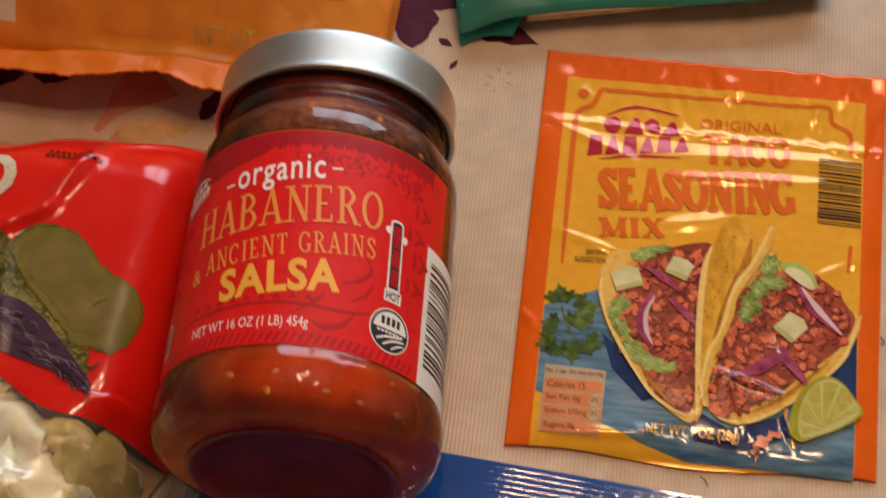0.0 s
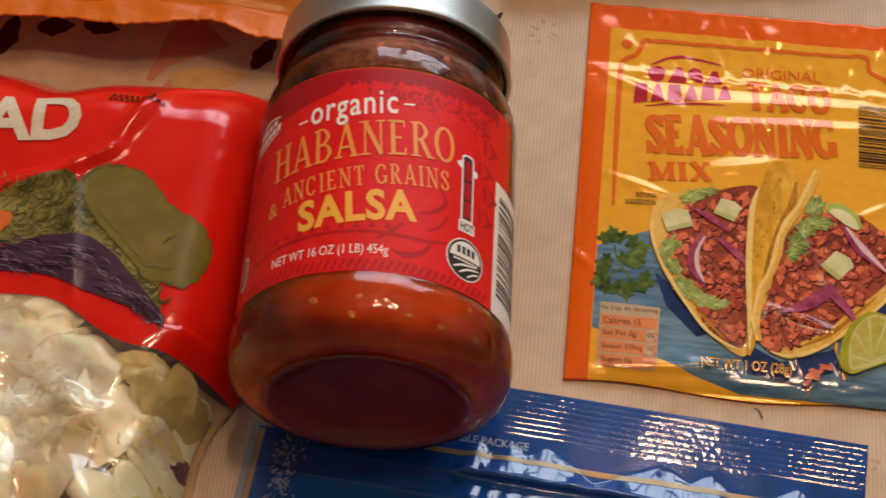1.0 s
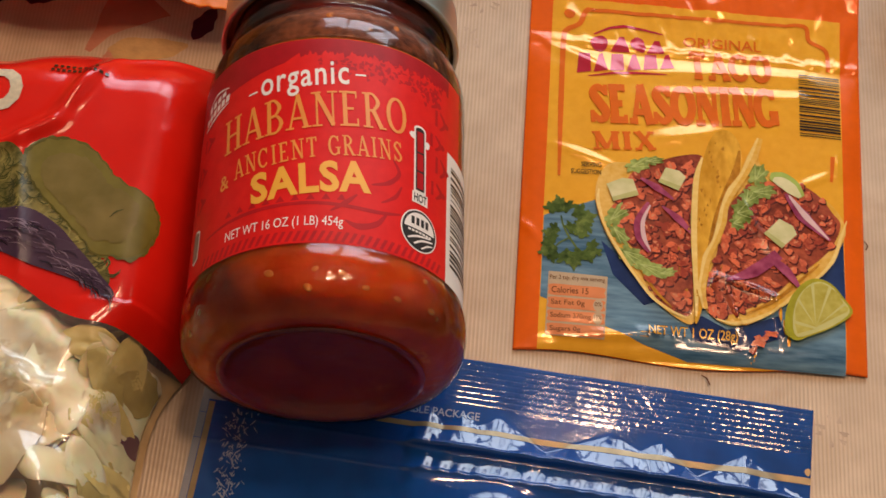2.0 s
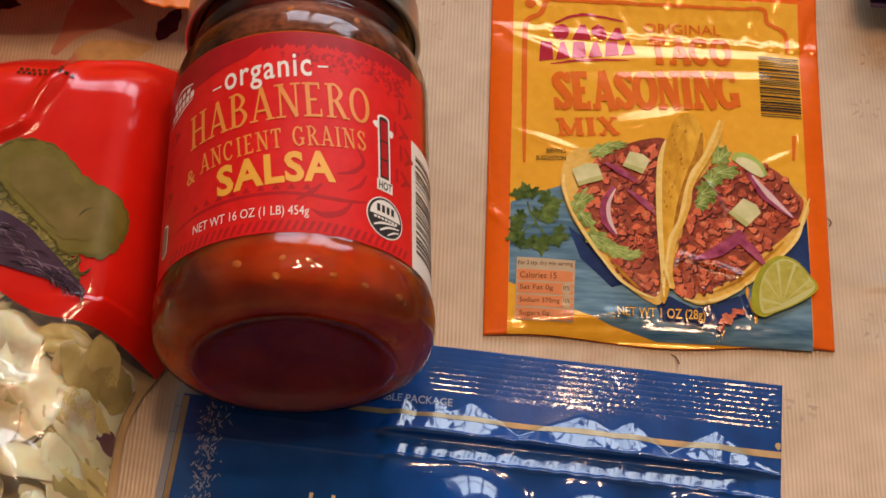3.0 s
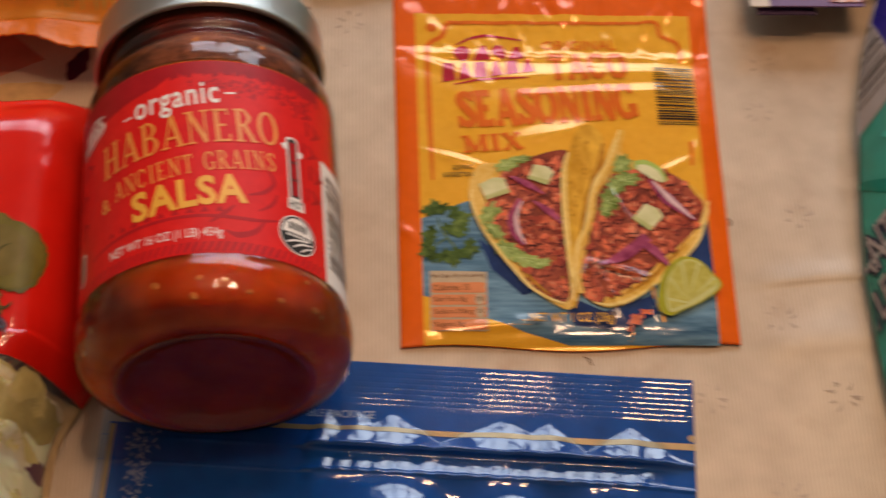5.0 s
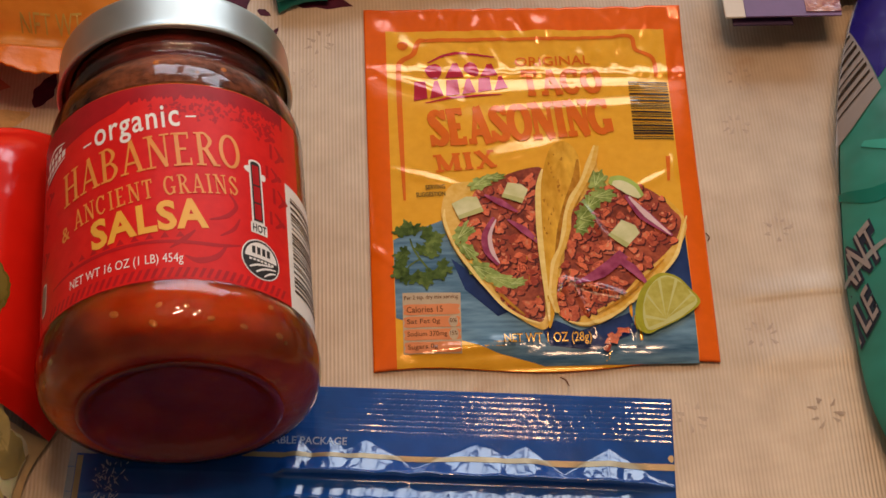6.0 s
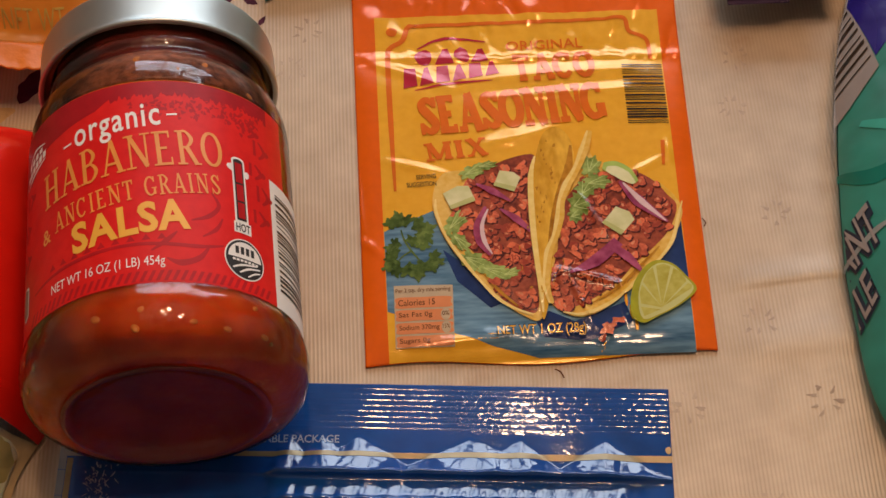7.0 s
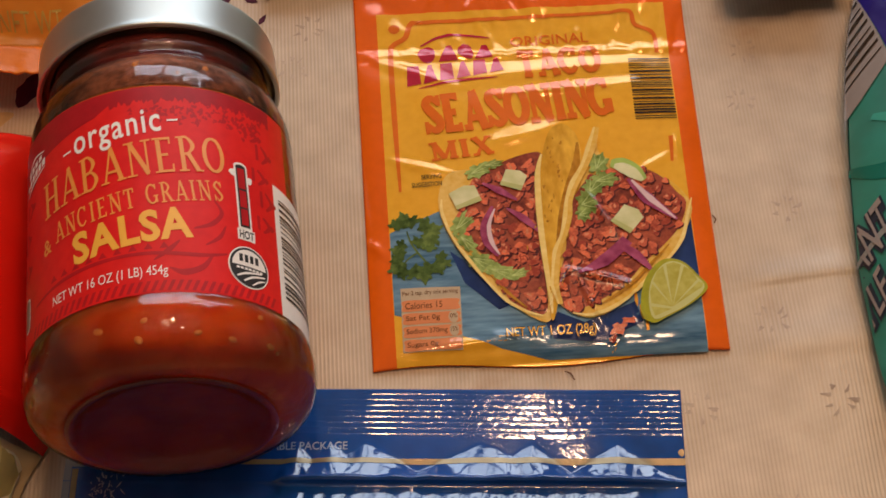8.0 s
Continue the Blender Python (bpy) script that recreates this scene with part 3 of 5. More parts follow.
def leaf(cx, cy, length, width, turn):
    c, s = math.cos(radians(turn)), math.sin(radians(turn))
    side = [(length * (t - 0.5), width * math.sin(math.pi * t ** 0.8) * (1 + 0.12 * math.sin(19 * t)) / 2) for t in span(0, 1, 14)]
    pts = side + [(x, -y) for x, y in side[-2:0:-1]]
    return [(cx + c * x - s * y, cy + s * x + c * y) for x, y in pts]


for at in ((-0.0490, 0.160, 0.030, 0.016, 95), (-0.036, 0.170, 0.022, 0.011, 40), (-0.0185, 0.1555, 0.030, 0.011, -18),
           (-0.0365, 0.1485, 0.006, 0.003, -30), (-0.0325, 0.1395, 0.005, 0.002, 60), (-0.112, 0.1155, 0.017, 0.007, 68), (-0.203, 0.1145, 0.020, 0.008, 80),
           (-0.187, 0.1195, 0.014, 0.008, 10), (-0.171, 0.121, 0.014, 0.007, -8)):
    part("leaf_print", lay(flat(leaf(*at)), on_cloth, 0.004), "print_maroon", cover, "dark maroon leaf print")
part("flower_print", lay(flat(ribbon([(-0.150, 0.0995), (-0.146, 0.108), (-0.141, 0.116), (-0.133, 0.125)], [0.002, 0.006, 0.015, 0.024])), on_cloth, 0.004), "print_red", cover, "faded red flower print")
part("flower_print", lay(flat(blob(-0.131, 0.1015, 0.013, 0.0055, 12, 3, 0.12, seed=4)), on_cloth, 0.004), "print_yellow", cover, "faded yellow flower print")
part("flower_print", lay(flat(blob(-0.1425, 0.0955, 0.0025, 0.004, 10, 3, 0.2, seed=5)), on_cloth, 0.004), "print_red", cover, "faded red flower print")
rnd = random.Random(5)
for cx, cy in ((0.1275, 0.094), (0.1360, 0.050), (0.1400, -0.019), (0.1245, 0.010), (0.0985, -0.018), (0.1185, -0.052), (-0.022, 0.118), (-0.016, 0.134), (0.132, 0.115)):
    for k in range(7):
        a = k * 0.8976 + rnd.uniform(-0.2, 0.2)
        r = rnd.uniform(0.0032, 0.0048)
        p = blob(cx + r * math.cos(a), cy + r * math.sin(a), rnd.uniform(0.0009, 0.0017), rnd.uniform(0.0004, 0.0008), math.degrees(a) + rnd.uniform(-20, 20), 3, 0.3, 12, k)
        part("star_print", lay(flat(p), on_cloth, 0.004), "print_faded", cover)
part("loose_thread", lay(flat(ribbon([(0.0585, -0.0030), (0.0602, -0.0040), (0.0612, -0.0062)], [0.0003, 0.0006, 0.0004])), lambda x, y: (x, y, 0.0006), 0.004), "brown_ink", cover, "brown loose thread")
part("loose_thread", lay(flat(ribbon([(0.1115, 0.0495), (0.1125, 0.0478), (0.1118, 0.0462)], [0.0003, 0.0005, 0.0003])), lambda x, y: (x, y, 0.0006), 0.004), "brown_ink", cover, "brown loose thread")


# ---- taco seasoning packet ----
PW, PH = 0.110, 0.1465


def packet_xy(x, y):
    """The packet widens a little towards its top."""
    k = y / PH
    return x + (x / PW - 0.02) * 0.0042 * k - 0.0006 * k, y * (1.010 - 0.0207 * x / PW)


def packet_z(x, y):
    """Height of the film, in the packet's own flat measure."""
    ex = max(0.0, min(x, PW - x)) / 0.012
    ey0, ey1 = max(0.0, y) / 0.008, max(0.0, 0.1190 - y) / 0.020
    fill = (1 - math.exp(-2.0 * ex)) * (1 - math.exp(-2.0 * ey0)) * (1 - math.exp(-1.5 * ey1)) if y < 0.119 else 0.0
    z = 0.0010 + 0.0024 * fill + 0.00018 * wob(x, y, 60, 1) * (0.3 + fill) + 0.00005 * wob(x, y, 170, 3)
    if y > 0.116:
        z += (0.00065 * wob(x, y * 0.6 + 0.4 * x, 210, 5) + 0.00095 * abs(wob(x, y * 0.5 - 0.3 * x, 130, 8))) * (0.4 + 0.6 * min(1, x / 0.05)) + 0.0026 * max(0, (y - 0.123) / 0.02) * (x / PW)
    for a, b, w, h in (((-0.002, 0.1195), (0.060, 0.1165), 0.0016, 0.0006), ((0.045, 0.1175), (0.112, 0.1180), 0.0018, 0.0006),
                       ((0.006, 0.117), (0.032, 0.104), 0.0020, 0.0007), ((0.036, 0.1075), (0.092, 0.1120), 0.0032, 0.0007),
                       ((0.044, 0.099), (0.090, 0.1025), 0.0022, 0.0006), ((0.042, 0.080), (0.064, 0.0855), 0.0030, 0.0007),
                       ((0.008, 0.0755), (0.030, 0.068), 0.0016, 0.0005), ((0.0555, 0.018), (0.0625, 0.0305), 0.0011, 0.0009),
                       ((0.0625, 0.0305), (0.0810, 0.0245), 0.0010, 0.0010), ((0.0810, 0.0245), (0.0855, 0.0080), 0.0010, 0.0011),
                       ((0.0650, 0.028), (0.0720, 0.010), 0.0009, 0.0007), ((0.0690, 0.062), (0.0800, 0.040), 0.0014, 0.0006),
                       ((0.015, 0.006), (0.052, 0.0085), 0.0018, 0.0009), ((0.030, 0.0125), (0.046, 0.0065), 0.0022, 0.0005),
                       ((0.101, 0.080), (0.102, 0.070), 0.0012, 0.0006), ((0.088, 0.066), (0.101, 0.074), 0.0016, 0.0004),
                       ((0.000, 0.046), (0.006, 0.040), 0.0016, 0.0005), ((0.076, 0.006), (0.073, 0.000), 0.0010, 0.0005)):
        z += ridge(x, y, a, b, w, h)
    return z


def on_packet(level):
    def put(x, y, dz=0.0):
        px, py = packet_xy(x, y)
        return (px, py, packet_z(x, y) + 0.00007 * level + dz)
    return put


taco = thing("seasoning_packet", "flat yellow and orange glossy taco seasoning packet", "food packet")


def packet_edge(x, y):
    """The cut bottom edge runs in a slight wave."""
    return y + (0.0012 * math.sin(x * 75 + 0.4) * (1 - y / 0.01) if y < 0.01 else 0.0)


part("film", thick(sheet(lambda x, y: on_packet(0)(x, packet_edge(x, y)), span(0, PW, 150), span(0, PH, 200)), 0.0007), "orange", taco, "orange glossy foil film")
part("front_print", sheet(lambda u, v: on_packet(1)(0.0074 + u * (0.1032 - 0.0074 + 0.0005 * v), packet_edge(0.0074 + u * 0.096, v * 0.1365)), span(0, 1, 130), span(0, 1, 190)), "yellow", taco, "yellow printed front")


def art(name, level, material, *polys, label=""):
    """Printed shapes on the front: each a part of its own, but for the many small ones, which stay together."""
    def put(name, shapes):
        return part(name, lay(flat(*[[(x / 1000, y / 1000) for x, y in p] for p in shapes]), on_packet(level), 0.0013), material, taco, label)
    if len(polys) > 20:
        return tagged(put(name, polys), kind="stuff")
    return [put(name, [p]) for p in polys]


def line_of(name, level, material, body, w, h, x, y, turn=0.0, bold=0.0, **more):
    return part(name, lay(words(body, w / 1000, h / 1000, x / 1000, y / 1000, turn, bold, **more), on_packet(level), 0.0013), material, taco)


# picture
art("board_picture", 2, "blue_wood", [(7.6, 47.8), (23, 54.5), (50, 62), (103, 51), (103.1, 0.3), (54, 0.6), (40, 4.8), (27, 10.2), (15, 15.5), (7.6, 18.5)], label="picture of blue boards")
art("shade_picture", 3, "navy", [(92, 30), (96, 43), (103, 52), (103.3, 21), (99, 28)], [(54, 12), (58, 16), (66, 12), (82, 18), (84, 11), (70, 5), (56, 7)], [(26, 40), (34, 33), (45, 20), (40, 18), (30, 28)], label="dark shade in the picture")
for k, (cx, cy, s, tn) in enumerate(((12.6, 50.0, 4.4, 100), (18.6, 47.0, 5.0, 20), (11.6, 41.0, 3.6, 170), (17.6, 42.0, 3.8, 60), (11.2, 35.6, 4.2, 200), (17.0, 34.6, 5.0, 280), (22.0, 36.0, 3.8, 350))):
    a = radians(tn)
    lobes = [blob(cx + 0.55 * s * math.cos(a + b), cy + 0.55 * s * math.sin(a + b), s * 0.62, s * 0.42, tn + math.degrees(b), 5, 0.22, 36, k * 3 + j) for j, b in enumerate((-1.15, 0.0, 1.15))]
    for j, lobe in enumerate(lobes):
        art("herb_leaf", 4 + 0.3 * k + 0.1 * j, ("cilantro", "cilantro_pale", "cilantro")[j], lobe, label="picture of coriander leaf")
art("herb_leaf", 3.8, "cilantro_pale", ribbon([(16, 40), (14, 44), (13, 48)], [0.7, 0.6, 0.5]), ribbon([(16, 40), (18, 37), (19, 35)], [0.7, 0.6, 0.5]), ribbon([(16, 40), (13, 38), (11.5, 36)], [0.6, 0.5, 0.4]), label="picture of coriander stems")
art("shell_picture", 7, "tortilla", smooth_line([(27.5, 68.5), (23.6, 58), (26, 46), (33, 33), (42, 21.5), (50, 14.5), (55.5, 13.2), (58.5, 24), (58, 45), (60, 62), (52, 70), (40, 70)], 6, True), label="picture of a folded taco shell")
art("shell_picture", 7, "tortilla", smooth_line([(75.8, 81), (73.5, 79), (70.5, 66), (64, 48), (57.8, 30), (58.2, 20), (64, 14.2), (72, 14.0), (84, 22), (96, 34.5), (103, 48), (103.2, 55), (97, 63), (86, 69), (77, 73)], 6, True), label="picture of a folded taco shell")
MEAT = ([(57.6, 75), (55.4, 65), (55, 50), (55, 35), (55, 17.5), (51, 15.4), (46, 18), (42.6, 23), (40, 30), (36, 38), (31, 43), (28.6, 49), (31, 56), (34, 64), (40, 69), (48, 73.4)],
        [(64, 52), (70, 62), (75, 66), (83, 67.5), (90.7, 66.8), (96, 63), (99.4, 58), (102.2, 53.5), (99, 44.6), (93, 37.6), (86.4, 31.6), (80.4, 25), (72, 19.4), (65, 16.6), (60, 17.4), (58.6, 24), (60.4, 31), (62.6, 39)])


def inside(px, py, poly):
    hit = False
    for (ax, ay), (bx, by) in zip(poly, poly[1:] + poly[:1]):
        if (ay > py) != (by > py) and px < ax + (py - ay) * (bx - ax) / (by - ay):
            hit = not hit
    return hit


rnd = random.Random(11)
bits = []
for poly in MEAT:
    art("filling_picture", 8, "meat", smooth_line(poly, 5, True), label="picture of minced meat")
    for _ in range(620):
        px, py = rnd.uniform(28, 103), rnd.uniform(15, 75)
        if not inside(px, py, poly):
            continue
        rx, ry, tn, seed = rnd.uniform(1.0, 2.3), rnd.uniform(0.9, 1.5), rnd.uniform(0, 180), rnd.randint(0, 999)
        bits.append((blob(px, py, rx, ry, tn, 3, 0.18, 14, seed), blob(px + 0.35, py - 0.45, rx * 1.06, ry * 1.06, tn, 3, 0.18, 12, seed),
                     blob(px - 0.3, py + 0.35, rx * 0.5, ry * 0.35, tn, 3, 0.2, 8, seed + 1)))
for k in range(5):
    art("meat_picture", 8.6 + 0.8 * k, "meat_dark", *[b[1] for b in bits[k::5]], label="dark gaps in the meat picture")
    art("meat_picture", 8.9 + 0.8 * k, "meat_bit", *[b[0] for b in bits[k::5]], label="picture of minced meat crumbs")
    art("meat_picture", 9.2 + 0.8 * k, "meat_light", *[b[2] for b in bits[k::5]][::2], label="picture of paler meat grain")
for k, (cx, cy, rx, ry, tn) in enumerate(((30.5, 49.5, 5.0, 2.6, 50), (31.5, 42.5, 4.2, 2.2, -50), (35.5, 35.0, 4.6, 3.0, -30), (41.5, 31.0, 5.2, 2.6, -20), (46.6, 29.8, 3.2, 1.7, 20), (37.0, 69.0, 4.2, 2.4, 25),
                                          (41.5, 71.2, 3.6, 1.6, 10), (75.6, 69.5, 4.0, 3.0, 70), (76.8, 63.2, 4.4, 2.8, 10), (73.0, 60.5, 3.4, 3.0, 60), (70.6, 54.6, 3.0, 4.2, 15), (69.0, 50.5, 2.2, 2.6, 15))):
    art("lettuce_picture", 12 + 0.2 * k, "lettuce", blob(cx, cy, rx, ry, tn, 7, 0.17, 56, k + 40), label="picture of lettuce")
    c, s = math.cos(radians(tn)), math.sin(radians(tn))
    art("lettuce_picture", 14.6, "lettuce_pale", *[ribbon([(cx - c * rx * 0.6, cy - s * rx * 0.6), (cx + c * rx * 0.1 - s * o * 0.5, cy + s * rx * 0.1 + c * o * 0.5), (cx + c * rx * 0.8 - s * o, cy + s * rx * 0.8 + c * o)], [0.35, 0.25, 0.1], 4) for o in (-ry * 0.7, 0.0, ry * 0.7)], label="pale veins of the lettuce picture")
for k, (x, y, w, h, tn) in enumerate(((29.4, 54.4, 8.6, 7.2, 24), (43.6, 63.2, 7.0, 6.8, -18), (77.4, 47.2, 7.4, 8.6, -36))):
    c, s = math.cos(radians(tn)), math.sin(radians(tn))
    q = [(x + c * a - s * b, y + s * a + c * b) for a, b in ((0, 0), (w, -0.5), (w + 0.6, h * 0.8), (w * 0.7, h), (0.4, h * 0.92))]
    art("avocado_picture", 15, "avocado", q, label="picture of avocado cube")
    art("avocado_picture", 15.6, "avocado_side", [q[0], q[1], (q[1][0] - s * 1.9, q[1][1] + c * 1.9), (q[0][0] - s * 1.5, q[0][1] + c * 1.5)], label="shaded side of the avocado picture")
art("avocado_picture", 15, "avocado_rim", ribbon([(79.6, 69.6), (84.6, 67.8), (90, 62.6)], [2.4, 5.6, 5.6, 1.6]), label="picture of avocado slice")
art("avocado_picture", 15.5, "avocado", ribbon([(80.6, 68.4), (84.6, 66.6), (89.2, 62.2)], [1.6, 4.0, 4.2, 1.2]), label="picture of avocado slice")
for pts, wd in (([(40.5, 55), (37.8, 48), (38.2, 42), (41, 36.5)], [0.8, 3.0, 3.2, 0.6]), ([(38, 64), (43, 61), (48.5, 57)], [0.6, 2.6, 0.7]), ([(45, 54), (50, 50), (55, 44.5)], [0.5, 2.6, 0.8]),
                ([(84.5, 63), (90, 55), (98.5, 47)], [1.0, 4.4, 0.8]), ([(65.5, 28.8), (74, 33), (82, 40)], [0.6, 4.2, 3.8]), ([(80, 38), (84.5, 34), (88.5, 28.5)], [2.5, 3.2, 0.8])):
    art("onion_picture", 17, "onion", ribbon(pts, wd), label="picture of red onion")
for pts, wd in (([(41.2, 54.0), (39.0, 48), (39.4, 42), (41.6, 37)], [0.4, 1.3, 1.5, 0.3]), ([(85.5, 62.4), (91, 54.8), (98, 47.3)], [0.6, 2.2, 0.4])):
    art("onion_picture", 18, "onion_pale", ribbon(pts, wd), label="picture of red onion")
art("shell_picture", 19, "tortilla_dark", smooth_line([(55.8, 13.0), (57.8, 17), (59.5, 28), (62.5, 44), (66.5, 58), (70.3, 70), (69.8, 80), (66.0, 85.4), (61.0, 83), (57.5, 72), (54.8, 58), (54.3, 42), (55.6, 28)], 6, True), label="picture of a toasted taco shell")
rnd = random.Random(17)
art("shell_picture", 19.4, "tortilla_light", ribbon([(57.6, 74), (55.8, 66), (55.2, 52), (55.4, 38), (56.0, 24), (56.2, 15)], [0.5, 1.8, 2.0, 1.8, 1.4, 0.5]), label="lit edge of the taco shell picture")
art("shell_picture", 19.4, "tortilla_brown", ribbon([(69.6, 78), (68.4, 69.5), (65.0, 60), (62.2, 50), (60.2, 40), (57.8, 26)], [0.6, 2.6, 2.4, 2.2, 1.4, 0.5]), label="browned edge of the taco shell picture")
art("shell_picture", 19.8, "tortilla_brown", *[blob(rnd.gauss(62.5, 2.6) - (80 - y) * 0.085, y, rnd.uniform(0.15, 0.45), rnd.uniform(0.3, 1.0), rnd.uniform(-25, 10), 3, 0.3, 10, k) for k, y in enumerate(span(24, 80, 30))], label="browned specks of the taco shell picture")
rim = [(75.6, 83.6), (73.0, 76), (70.2, 68.8), (66.4, 62), (64.2, 56), (63.2, 50), (61.4, 43), (58.8, 37), (57.6, 30), (57.0, 24), (58.4, 18)]
art("shell_picture", 20, "tortilla", ribbon([(x + 0.8, y) for x, y in rim], [1.6, 3.4, 2.6, 3.2, 2.4, 3.0, 2.2, 2.8, 2.2, 2.4, 1.2]), label="picture of a taco shell rim")
art("shell_picture", 20.6, "tortilla_light", ribbon(rim, [0.6, 1.4, 1.0, 1.6, 1.0, 1.5, 0.9, 1.3, 0.8, 1.0, 0.5]), label="picture of a taco shell rim")
left = [(24.6, 58.4), (24.6, 53), (27.4, 44), (32.2, 35.2), (37.2, 27.2), (42.4, 20.6), (48.2, 16.4), (53.2, 14.4)]
art("shell_picture", 19.6, "tortilla_light", ribbon(left, [0.4, 1.2, 0.8, 1.3, 0.8, 1.2, 0.9, 0.4]), label="lit edge of the taco shell picture")
right = [(62.4, 14.8), (68, 13.8), (74, 15.6), (81, 19.8), (88, 26.8), (94.6, 33), (99.4, 40), (102, 48.6), (104, 55)]
art("shell_picture", 19.6, "tortilla_light", ribbon(right, [0.4, 1.0, 1.4, 0.9, 1.4, 0.9, 1.3, 1.0, 0.4]), label="lit edge of the taco shell picture")
art("shell_picture", 11.9, "tortilla_brown", ribbon([(38, 31), (43, 23.6), (48.6, 17.8)], [0.3, 1.2, 0.4]), ribbon([(72, 18), (81, 23.6), (88, 30.6), (95, 38)], [0.3, 1.2, 1.0, 0.3]), label="shaded inside of the taco shell picture")
art("crumb_picture", 19, "meat_bit", blob(76, 8.5, 2.6, 1.8, 30, 4, 0.25, 20, 3), blob(79.5, 11.2, 2.2, 1.0, 0, 4, 0.25, 20, 6), blob(74, 5.3, 1.5, 1.0, 50, 3, 0.2, 16, 8), label="picture of meat crumbs")
lime = smooth_line([(83.8, 11.4), (83.6, 17), (85.4, 24), (89, 29.6), (93.4, 32.3), (98.4, 31.0), (102.4, 26.4), (105.2, 21.4), (99, 15.6), (91, 11.4), (87.4, 9.8)], 4, True)
art("lime_picture", 20, "lime_rind", lime, label="picture of a lime wedge")
art("lime_picture", 21, "lime_pith", smooth_line([(87.2, 11.2), (86.2, 17), (87.6, 24), (90.6, 28.8), (94.2, 31.2), (98.2, 30.2), (101.8, 26.0), (104.2, 21.6), (99, 16.2), (92, 12.4)], 4, True), label="picture of a lime wedge")
for a, b in (((87.0, 16.5), (87.9, 23.4)), ((88.3, 24.4), (92.0, 29.6)), ((93.0, 30.1), (97.6, 29.8)), ((98.5, 29.2), (102.2, 24.4)), ((102.6, 23.6), (103.4, 21.6))):
    c, mid = (93.4, 14.9), ((a[0] + b[0]) / 2 + 0.10 * ((a[0] + b[0]) / 2 - 93.4), (a[1] + b[1]) / 2 + 0.06 * ((a[1] + b[1]) / 2 - 14.9))
    art("lime_picture", 22, "lime", [c, a, mid, b], label="picture of lime flesh")
art("lime_picture", 22, "lime", [(93.0, 14.2), (87.6, 12.0), (86.8, 15.4)], label="picture of lime flesh")
# frame lines
art("frame_print", 4, "orange_ink", blob(13.1, 129.8, 1.9, 1.9, 0, 3, 0.02, 24))
art("frame_print", 4, "orange_ink", ribbon([(11.8, 63), (11.4, 90), (11.4, 118), (12.6, 123.2), (16.6, 126.0), (18.8, 132.0), (23, 132.4), (50, 132.6), (86, 133.2)], [0.8, 1.8, 1.8, 1.8, 1.8, 1.8, 1.6, 1.4, 1.2]))
art("frame_print", 4, "orange_ink", ribbon([(86, 133.2), (92.2, 133.2), (93.6, 127.8), (99.2, 124.0), (99.6, 115.6)], [1.2, 1.5, 1.5, 1.5, 1.2]))
art("frame_print", 4, "orange_ink", ribbon([(100.2, 80), (99.6, 70)], [1.4, 0.9]))
# brand mark as plain shapes: two rows of wedges and blocks under a low gable
upper = [blob(23.4, 118.4, 2.9, 3.5, 0, 3, 0.05, 20), [(27.2, 115.2), (30.0, 122.0), (31.6, 122.2), (33.6, 115.6)], blob(36.4, 119.2, 2.5, 3.4, 20, 3, 0.08, 20), [(39.2, 115.8), (41.8, 122.0), (43.4, 122.0), (45.2, 116.4)]]
lower = [[(16.2 + 5.5 * i, 104.6 + 0.9 * i), (20.9 + 5.5 * i, 105.6 + 0.9 * i), (20.6 + 5.5 * i - (1.5 if i % 2 else 0.2), 113.6 + 0.5 * i), (16.6 + 5.5 * i + (1.3 if i % 2 else 0.0), 113.2 + 0.5 * i)] for i in range(6)]
art("brand_mark", 4, "red_ink", ribbon([(21.5, 122.4), (31, 126.6), (44.5, 124.6)], [0.5, 1.2, 0.5]), ribbon([(20, 103.6), (32, 106.2), (46, 107.0)], [0.3, 1.1, 0.3]), *upper, *lower, label="crimson brand mark of plain blocks")
# words
line_of("lettering", 5, "orange_ink", "ORIGINAL", 26.0, 4.0, 51.5, 120.6, 2, 0.005)
part("lettering", lay(roman("TACO", 0.0275, 0.0122, 0.0535, 0.1060, 3.6, 0.27, 0.16, 0.14, 0.02), on_packet(5), 0.0013), "orange_ink", taco)
part("lettering", lay(roman("SEASONING", 0.0622, 0.0160, 0.0214, 0.0843, 4.8, 0.30, 0.17, 0.15, -0.02), on_packet(5), 0.0013), "orange_ink", taco)
part("lettering", lay(roman("MIX", 0.0205, 0.0072, 0.0226, 0.0738, 6.0, 0.24, 0.13, 0.12, 0.06), on_packet(5), 0.0013), "orange_ink", taco)
line_of("lettering", 8, "black_ink", "SERVING", 6.4, 1.7, 18.8, 66.9, 1, 0.01)
line_of("lettering", 8, "black_ink", "SUGGESTION", 9.6, 1.8, 15.6, 64.0, 1, 0.01)
line_of("lettering", 24, "black_ink", "NET WT 1 OZ (28g)", 28.2, 4.9, 41.2, 6.1, 0.3, 0.035)
line_of("lettering", 25, "gold_ink", "NET WT 1 OZ (28g)", 27.6, 4.3, 41.5, 6.4, 0.3, 0.005)
# serving table
art("serving_table", 5, "panel", [(9.6, 5.4), (28.0, 5.0), (28.4, 26.8), (9.9, 27.4)], label="pale printed serving table")
for k, body in enumerate(("Calories 15", "Sat Fat 0g", "Sodium 370mg", "Sugars 0g")):
    y = 19.2 - 4.5 * k
    art("value_bar", 6, "panel_bar", smooth_line([(10.6, y), (18, y - 0.1), (27.2, y - 0.2), (27.5, y + 1.7), (27.2, y + 3.5), (18, y + 3.6), (10.6, y + 3.7), (10.3, y + 1.8)], 4, True))
